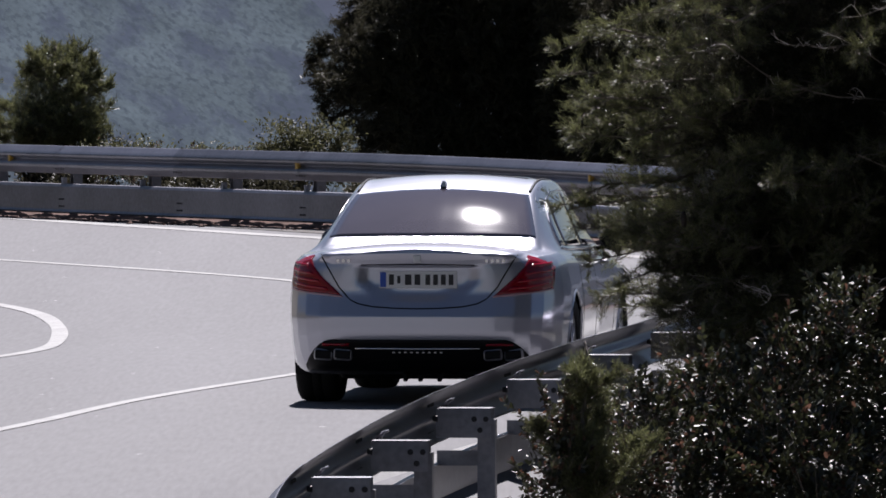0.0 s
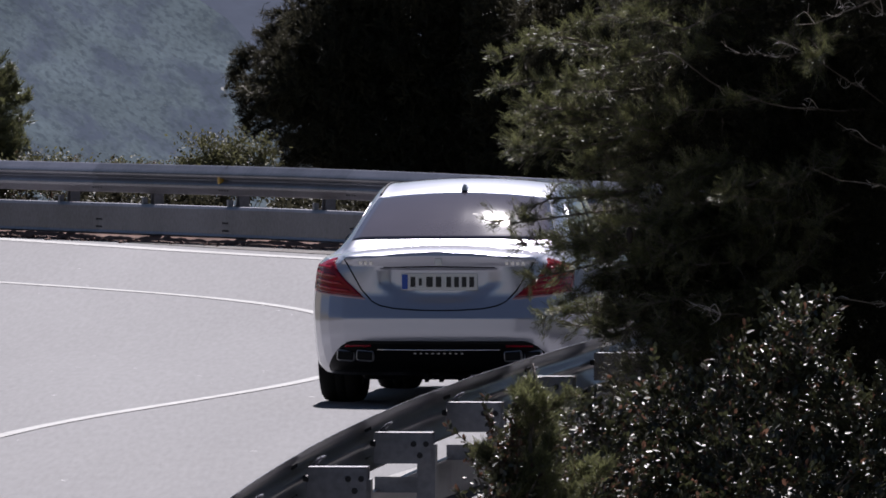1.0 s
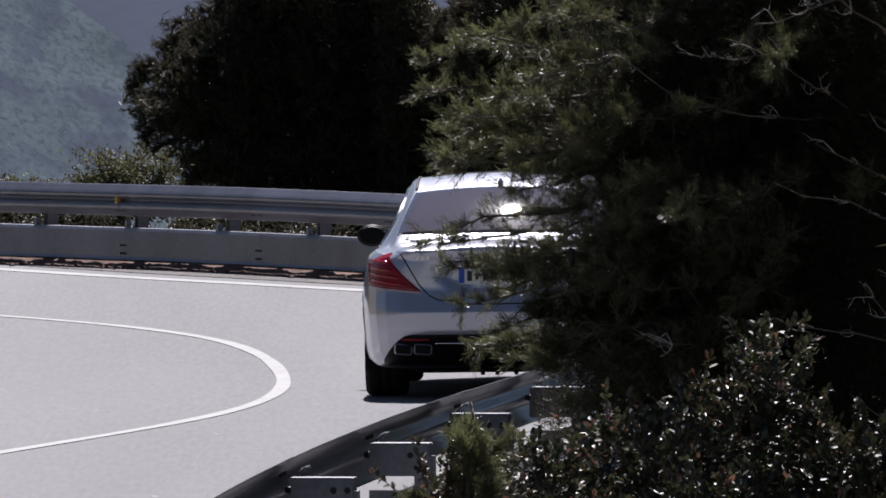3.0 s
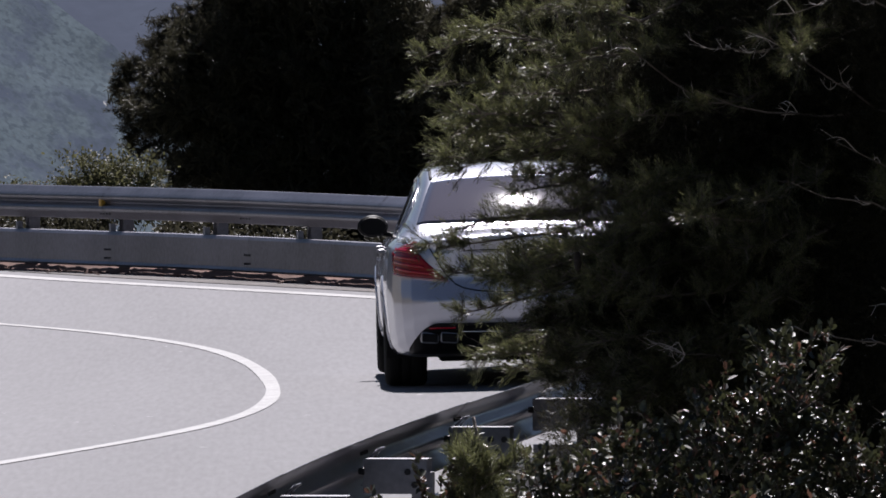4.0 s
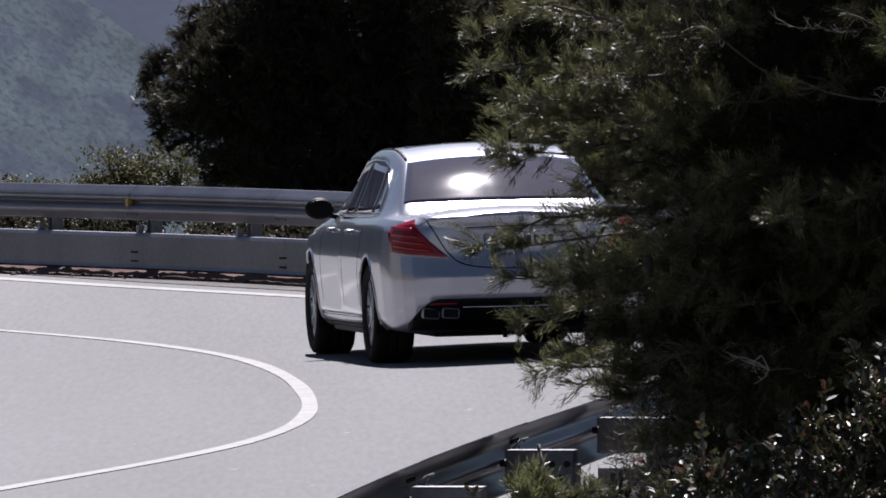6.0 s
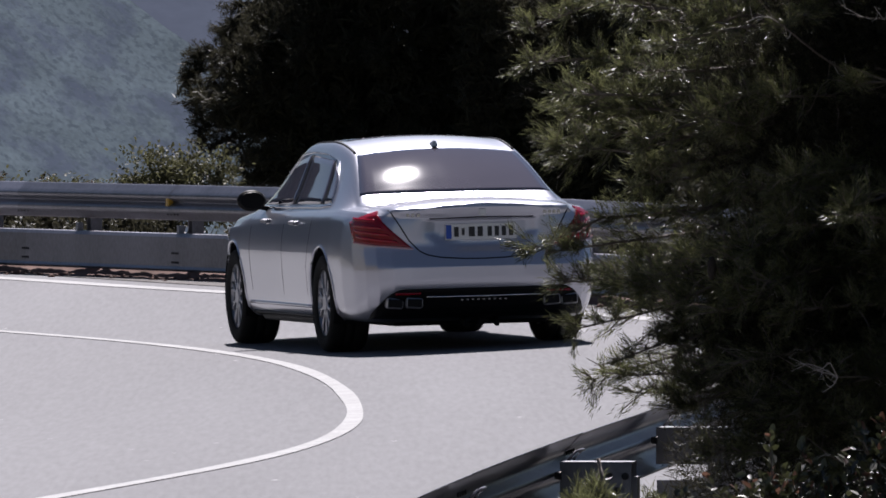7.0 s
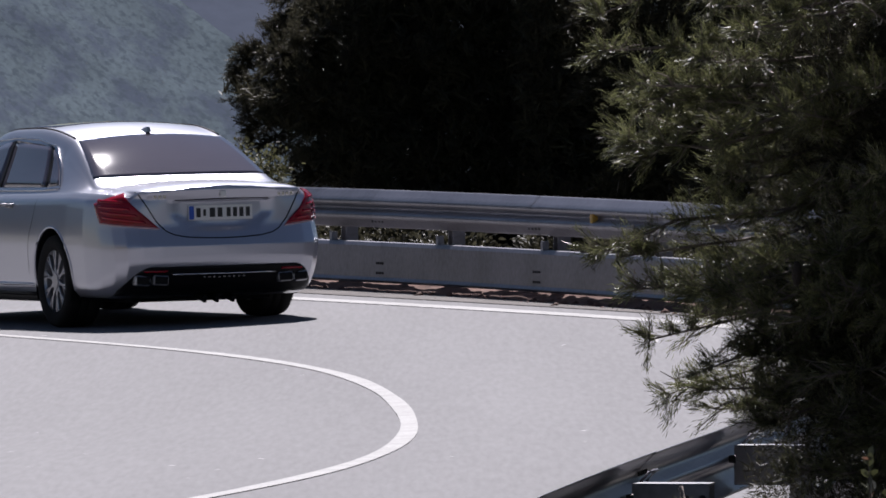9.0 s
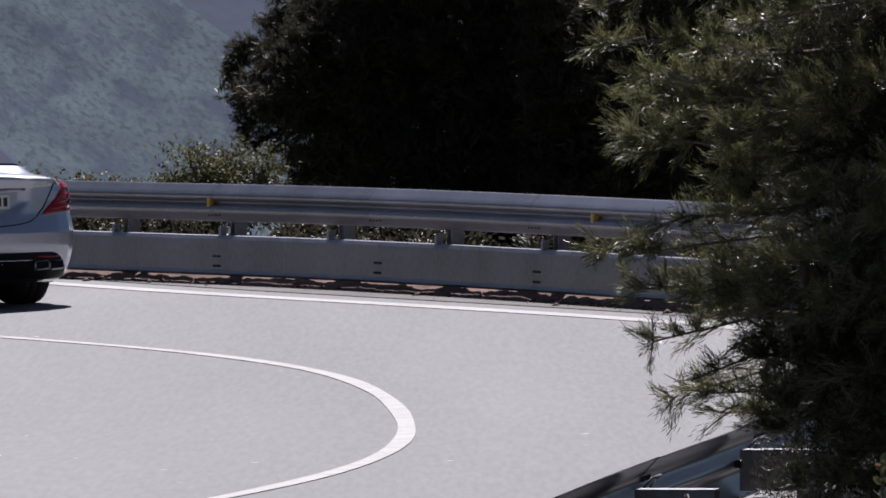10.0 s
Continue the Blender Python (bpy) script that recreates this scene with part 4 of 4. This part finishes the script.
far_tips = [(far_left(z) + 0.02, 146 + rng.normal() * 0.3, z) for z in (0.85, 0.95, 1.06, 1.15, 1.3, 1.38, 1.45, 1.53, 1.6, 1.66, 1.72, 1.84, 1.95, 2.05, 2.15, 2.3, 2.38, 2.45, 2.6)]
far_tips += [(far_left(z) + 0.15 + 0.25 * rng.random(), 145.3 + rng.normal() * 0.3, z) for z in 0.7 + 1.9 * rng.random(16)]
far_tips += [(-1.2 + 2.6 * rng.random(), 144.6 + 0.8 * rng.random(), 0.6 + 2.6 * rng.random()) for _ in range(26)]
far_gap = lambda x, z: (np.abs(x - 1.62 - 0.06 * np.sin(z * 17)) < 0.55 * (z - 2.55)) & (x < 2.0)
far_tips = [p for p in far_tips if not far_gap(p[0], p[2])]
far_limbs = [(min(0.95, 0.52 + 0.10 * z), p) for p in far_tips for z in (p[2],)]
inner = filler(14000, (-1.8, 145.0, -0.4), (1.9, 147.6, 3.8), lambda p: p[:, 0] > far_left(p[:, 2]) + 0.42 + 0.20 * np.sin(p[:, 2] * 9 + p[:, 1]) + 0.16 * np.sin(p[:, 2] * 23 + 2) + 0.10 * rng.normal(size=len(p)), (-0.3, -0.3, 0.6))
inner = tuple(q[~far_gap(inner[0][:, 0], inner[0][:, 2])] for q in inner)
fb = (0.2, 147.0, float(ground_z(0.2, 147.0)) - 0.1)
make_pine("pine_tree", "dark shaded pine standing below the road behind the guard rail", fb, (0.1, 147, 5.2), far_limbs, M_NEEDLE_SHADE, 22, 0.16, 15, 0.060, 0.0065, None, 0.16, inner_crown=inner, inner_size=0.15)
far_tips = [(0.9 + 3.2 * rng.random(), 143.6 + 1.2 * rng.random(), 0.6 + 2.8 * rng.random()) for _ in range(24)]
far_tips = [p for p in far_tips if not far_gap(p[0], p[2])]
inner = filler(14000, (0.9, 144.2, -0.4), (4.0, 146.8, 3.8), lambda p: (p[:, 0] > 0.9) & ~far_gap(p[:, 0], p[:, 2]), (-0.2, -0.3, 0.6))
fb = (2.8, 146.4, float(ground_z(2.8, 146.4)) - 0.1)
make_pine("pine_tree", "dark shaded pine standing below the road behind the guard rail", fb, (2.7, 146.4, 5.4), [(min(0.95, 0.52 + 0.10 * p[2]), p) for p in far_tips], M_NEEDLE_SHADE, 22, 0.16, 15, 0.060, 0.0065, None, 0.16, inner_crown=inner, inner_size=0.15)


# young pine at the far side of the bend
def round_tips(cx, cy, w, z0, z1, n):
    out = []
    for _ in range(n):
        z = z0 + (z1 - z0) * rng.random()
        s = math.sqrt(max(0.05, 1 - ((z - z0) / (z1 - z0) - 0.35) ** 2 / 0.44))
        a = 2 * math.pi * rng.random()
        out.append((cx + w * s * math.cos(a), cy + w * s * math.sin(a), z))
    return out


def young_pine(cx, cy, w, z0, z1, n, label):
    b = (cx, cy, float(ground_z(cx, cy)) - 0.1)
    ins = filler(2600, (cx - w, cy - w, z0), (cx + w, cy + w, z1), lambda p: ((p[:, 0] - cx) / w) ** 2 + ((p[:, 1] - cy) / w) ** 2 + ((p[:, 2] - z0 - 0.4 * (z1 - z0)) / (0.62 * (z1 - z0))) ** 2 < 0.8, (0, 0, 1))
    h = z1 - b[2]
    make_pine("young_pine", label, b, (cx, cy, z1 - 0.05), [(max(0.2, min(0.93, (p[2] - b[2]) / h - 0.06)), p) for p in round_tips(cx, cy, w, z0, z1, n)], M_NEEDLE, 26, 0.14, 13, 0.075, 0.007, ins, 0.07)


young_pine(-4.66, 146, 0.66, 0.7, 2.2, 44, "rounded young green pine behind the guard rail")
young_pine(-5.9, 149, 0.6, 0.5, 1.9, 24, "rounded young green pine behind the guard rail")


def make_bush(name, label, leaves, stems, blobs, n, size, red=0.0, category="bush", shoots=0, clump=55, loose=0.055):
    """A shrub: stems from the ground and flat oval leaves in uneven clumps."""
    cx, cy = blobs[0][0], blobs[0][1]
    base = np.array((cx, cy, float(ground_z(cx, cy)) - 0.05))
    root = new(name)
    root.location = base
    tagged(root, label, category)
    bt = bmesh.new()
    pts, heads = [], []
    tot = sum(b[3] * b[4] * b[5] for b in blobs)
    for x, y, z, a, b_, c in blobs:
        for _ in range(max(3, int(stems * a * b_ * c / tot))):
            e = np.array((x, y, z)) + unit(rng.normal(size=3)) * (a, b_, c) * (0.5 + 0.6 * rng.random())
            p = bough(np.array((cx + rng.normal() * 0.15, cy + rng.normal() * 0.15, base[2])), e, 0.0, 5)
            tube(bt, p - base, [0.014, 0.010, 0.007, 0.005, 0.002], 4)
        m = int(n * a * b_ * c / tot)
        clumps = np.array((x, y, z)) + unit(rng.normal(size=(max(8, m // clump), 3))) * (a, b_, c) * rng.random((max(8, m // clump), 1)) ** 0.4 * (0.85 + 0.35 * rng.random((max(8, m // clump), 1)))
        k = rng.integers(0, len(clumps), m)
        q = clumps[k] + rng.normal(size=(m, 3)) * loose
        pts.append(q)
        heads.append(unit(q - np.array((x, y, z - 0.1)) + rng.normal(size=(m, 3)) * 0.35))
        # leafy shoots that stand out of the outline
        for _ in range(shoots):
            d = unit(rng.normal(size=3) * (0.8, 0.8, 0.4) + (0, -0.1, 0.8))
            s0 = np.array((x, y, z)) + d * (a, b_, c) * 0.85
            d = unit(d + rng.normal(size=3) * 0.3 + (0, 0, 0.4))
            ln = 0.10 + 0.16 * rng.random()
            tube(bt, [s0 - d * 0.1 - base, s0 + d * ln * 0.6 - base, s0 + d * ln - base], [0.004, 0.003, 0.001], 3)
            u = rng.random(34)
            pts.append(s0 + d * (ln * u)[:, None] + rng.normal(size=(34, 3)) * 0.006)
            heads.append(unit(d * (0.2 + u[:, None]) + rng.normal(size=(34, 3)) * 0.6))
    tagged(part("stem_growth", bt, M_BARK, root), kind="stuff")
    pts, heads = np.concatenate(pts), np.concatenate(heads)
    pick = rng.random(len(pts)) < red
    for nm, mask, material in (("foliage", ~pick, leaves), ("young_foliage", pick, M_LEAF_RED)):
        if mask.sum() < 3:
            continue
        o, h = pts[mask], heads[mask]
        m = len(o)
        ln = size * (0.7 + 0.6 * rng.random(m))
        s = unit(np.cross(h, (0, 0, 1)) + rng.normal(size=(m, 3)) * 0.45)
        s = unit(s - h * (s * h).sum(1, keepdims=True))
        up = np.cross(s, h)
        w = (ln * 0.26)[:, None]
        v = np.stack([o, o + h * ln[:, None] * 0.35 + s * w + up * w * 0.35, o + h * ln[:, None] * 0.75 + s * w * 0.8 + up * w * 0.3, o + h * ln[:, None],
                      o + h * ln[:, None] * 0.75 - s * w * 0.8 + up * w * 0.3, o + h * ln[:, None] * 0.35 - s * w + up * w * 0.35], 1).reshape(-1, 3)
        i = np.arange(m)[:, None] * 6
        f = np.concatenate([i + (0, 1, 2, 3), i + (0, 3, 4, 5)])
        raw_mesh(nm, v - base, f, material, root)
    return root


make_bush("holm_oak_bush", "dense dark holm oak bush with glossy leaves below the guard rail", M_LEAF, 60,
          [(2.32, 61.0, 0.82, 0.20, 0.40, 0.36), (1.20, 60.4, 0.28, 0.22, 0.30, 0.32), (1.52, 60.8, 0.42, 0.26, 0.35, 0.34), (2.05, 61.2, 0.52, 0.26, 0.45, 0.40),
           (2.75, 61.0, 0.45, 0.36, 0.5, 0.36), (1.3, 60.2, -0.05, 0.5, 0.4, 0.42), (2.1, 60.4, 0.05, 0.65, 0.5, 0.5), (3.0, 61.0, 0.1, 0.7, 0.5, 0.6)], 36000, 0.042, red=0.10, shoots=26, clump=60, loose=0.034)
make_bush("reddish_bush", "leafy bush with reddish young leaves against the rail posts", M_LEAF, 18,
          [(0.70, 58.0, 0.40, 0.20, 0.22, 0.22), (0.88, 58.2, 0.26, 0.26, 0.3, 0.30), (0.64, 57.9, 0.12, 0.18, 0.25, 0.3), (1.0, 58.4, 0.0, 0.35, 0.3, 0.4)], 7500, 0.036, red=0.28, shoots=14, clump=50, loose=0.034)
young_b = (0.82, 57.9, float(ground_z(0.82, 57.9)) - 0.05)
make_pine("pine_sapling", "small soft green pine sapling in front of the guard rail", young_b, (0.82, 57.9, 0.96), [(0.25 + 0.7 * q, (0.86 + rng.normal() * (0.22 - 0.14 * q), 57.9 + rng.normal() * 0.12, 0.18 + 0.70 * q)) for q in rng.random(34)],
          M_NEEDLE, 60, 0.09, 16, 0.045, 0.003, None, 0.02)
make_bush("scrub", "yellow-green scrub behind the guard rail", M_SHRUB, 14, [(-1.95, 142.5, 0.95, 0.42, 0.4, 0.30), (-1.55, 142.8, 0.95, 0.35, 0.3, 0.38), (-2.2, 142.4, 0.75, 0.3, 0.3, 0.3)], 9500, 0.042)
make_bush("scrub", "yellow-green scrub behind the guard rail", M_SHRUB, 10, [(-3.35, 143.5, 0.80, 0.75, 0.4, 0.20), (-2.7, 143.6, 0.78, 0.5, 0.3, 0.22), (-3.9, 144, 0.85, 0.5, 0.3, 0.2)], 5500, 0.04)
# scrub in the dark needle colour, which paints the pines' shade behind the rail
for k in range(13):
    y = 121.5 + 2.05 * k
    x = float(rail_x(y)) + 1.05 + 0.25 * math.sin(k * 2.1)
    z = float(road_z(x - 1.0, y))
    make_bush("roadside_scrub", "low scrub on the slope behind the guard rail, pine shade put into its dark colour", M_NEEDLE_SHADE, 8,
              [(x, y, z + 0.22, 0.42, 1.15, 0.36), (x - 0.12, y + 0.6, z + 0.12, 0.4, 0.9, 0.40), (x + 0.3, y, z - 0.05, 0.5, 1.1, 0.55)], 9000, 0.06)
for cx, top in ((-3.72, 1.0), (-3.45, 1.07), (-3.15, 1.02), (-3.0, 1.10), (-2.75, 1.03), (-2.5, 1.06), (-4.1, 1.04)):
    make_bush("dry_weed", "thin brownish weed standing up behind the guard rail", M_SHRUB, 5, [(cx, 142.9, top - 0.16, 0.10, 0.10, 0.15), (cx + 0.05, 142.9, top - 0.34, 0.14, 0.12, 0.14)], 420, 0.034, red=0.35, category="weed", clump=30, loose=0.022)


# debris below the lower panel and strewn on the shoulder
def make_debris():
    n = 5200
    y = 95 + 55 * rng.random(n)
    x = rail_x(y) - 0.02 + rng.normal(size=n) * 0.11
    z = road_z(x, y)
    s = 0.010 + 0.028 * rng.random(n) ** 2
    d = np.array(((1, 0, 0), (-1, 0, 0), (0, 1, 0), (0, -1, 0), (0, 0, 1), (0, 0, -1)), float)
    v = np.stack([x, y, z + 0.004], 1)[:, None] + d[None] * (s[:, None, None] * (0.6 + 0.8 * rng.random((n, 6, 1))) * (1.3, 1.3, 0.8))
    t = np.array(((0, 2, 4), (2, 1, 4), (1, 3, 4), (3, 0, 4), (2, 0, 5), (1, 2, 5), (3, 1, 5), (0, 3, 5)))
    f = (np.arange(n)[:, None, None] * 6 + t[None]).reshape(-1, 3)
    tagged(raw_mesh("stones_and_leaves", v.reshape(-1, 3), f, M_GRAVEL), "reddish stones and dead leaves along the rail foot", "debris", kind="stuff")


make_debris()


# ---- hillside across the valley, its haze painted into the material ----
def hill(name, y0, line, material, label, rough, x0, x1, n):
    xs = np.linspace(x0, x1, n)
    ss = np.linspace(0, 1, 60)
    V = []
    for s in ss:
        for x in xs:
            top = line(x) + 2.2 * noise.noise((x * 0.09, 3, 0))
            z = -150 + (top + 150) * s
            V.append((x, y0 + 420 * s + rough * 14 * noise.noise((x * 0.02, z * 0.02, 5)), z + rough * 2.0 * noise.noise((x * 0.11, z * 0.11, 1))))
    tagged(raw_mesh(name, V, grid_faces(60, n), material, smooth=True), label, "hill", kind="structure")


ridge = lambda x: max(min(3.0 - (x + 51.0) * (0.95 if x > -51 else 0.55), 520), -140)
# runs on far left of the view to darken the horizon the car reflects
hill("hillside", 3200, ridge, M_HILL, "wooded hillside across the valley, haze put into its blue-green colour", 1.0, -4300, 120, 520)
# the rise on the right is unseen, added for the car's other side
hill("far_ridge", 3900, lambda x: 24 - (x + 40) * 0.05 if x < 300 else 7 + min((x - 300) * 0.25, 500), M_HILL2, "ridge behind the hillside, haze put into its darker blue colour", 0.6, -900, 4500, 300)


# ---- what moves ----
LEAN = 0.5  # the body leans out of the bend by half of the banking


def banking(x, y, yaw):
    """Cross slope of the road under the rear axle."""
    s, c = math.sin(radians(yaw)), math.cos(radians(yaw))
    return float(road_z(x + 0.8 * c, y + 0.8 * s) - road_z(x - 0.8 * c, y - 0.8 * s)) / 1.6


def car_pose(x, y, yaw):
    """The car on the banked road at (x, y), turned to the left by yaw degrees."""
    s, c = math.sin(radians(yaw)), math.cos(radians(yaw))
    ahead, right = Vector((-s, c, 0)), Vector((c, s, 0))
    at = lambda d, e: float(road_z(x - s * d + c * e, y + c * d + s * e))
    ahead.z = (at(3.165, 0) - at(0, 0)) / 3.165
    ahead.normalize()
    right.z = LEAN * (at(0, 0.8) - at(0, -0.8)) / 1.6
    right = (right - ahead * right.dot(ahead)).normalized()
    up = right.cross(ahead)
    m = Matrix((right, ahead, up)).transposed().to_4x4()
    m.translation = (x, y, (at(0, 0.8) + at(0, -0.8)) / 2)
    return m


DRIVE = [
    (0.0, -0.054, 78.864, -6.38),
    (0.5, 0.252, 81.572, -7.10),
    (1.0, 0.550, 84.186, -6.91),
    (1.5, 0.830, 86.731, -6.13),
    (2.0, 1.083, 89.231, -5.01),
    (2.5, 1.303, 91.705, -3.71),
    (3.0, 1.482, 94.171, -2.32),
    (3.5, 1.613, 96.644, -0.90),
    (4.0, 1.688, 99.136, 0.55),
    (4.5, 1.701, 101.656, 2.06),
    (5.0, 1.645, 104.211, 3.68),
    (5.5, 1.514, 106.804, 5.45),
    (6.0, 1.302, 109.435, 7.40),
    (6.5, 1.004, 112.105, 9.56),
    (7.0, 0.613, 114.807, 12.05),
    (7.5, 0.124, 117.534, 14.90),
    (8.0, -0.469, 120.277, 17.75),
    (8.5, -1.170, 123.022, 20.20),
    (9.0, -1.985, 125.754, 22.15),
    (9.5, -2.919, 128.454, 23.30),
    (10.0, -3.976, 131.102, 23.30),
]


def motions():
    walk(CAR, [(t, car_pose(x, y, a)) for t, x, y, a in DRIVE])
    # wheels roll with the way gone
    times = [i * 0.05 for i in range(201)]
    px = np.array([[r[0], r[1], r[2]] for r in DRIVE])
    X, Y = np.interp(times, px[:, 0], px[:, 1]), np.interp(times, px[:, 0], px[:, 2])
    way = np.concatenate([[0], np.cumsum(np.hypot(np.diff(X), np.diff(Y)))])
    drop = np.interp(times, px[:, 0], [(1 - LEAN) * 0.79 * banking(x, y, a) for t, x, y, a in DRIVE])
    for w, sx, y, z in HUBS:
        base = [pose(sx * 0.79, y, z + sx * k, 0, 0, 0 if sx < 0 else 180) for k in drop]
        walk(w, [(t, b @ Matrix.Rotation((-1 if sx < 0 else 1) * d / 0.3646, 4, "X")) for t, d, b in zip(times, way, base)])


motions()
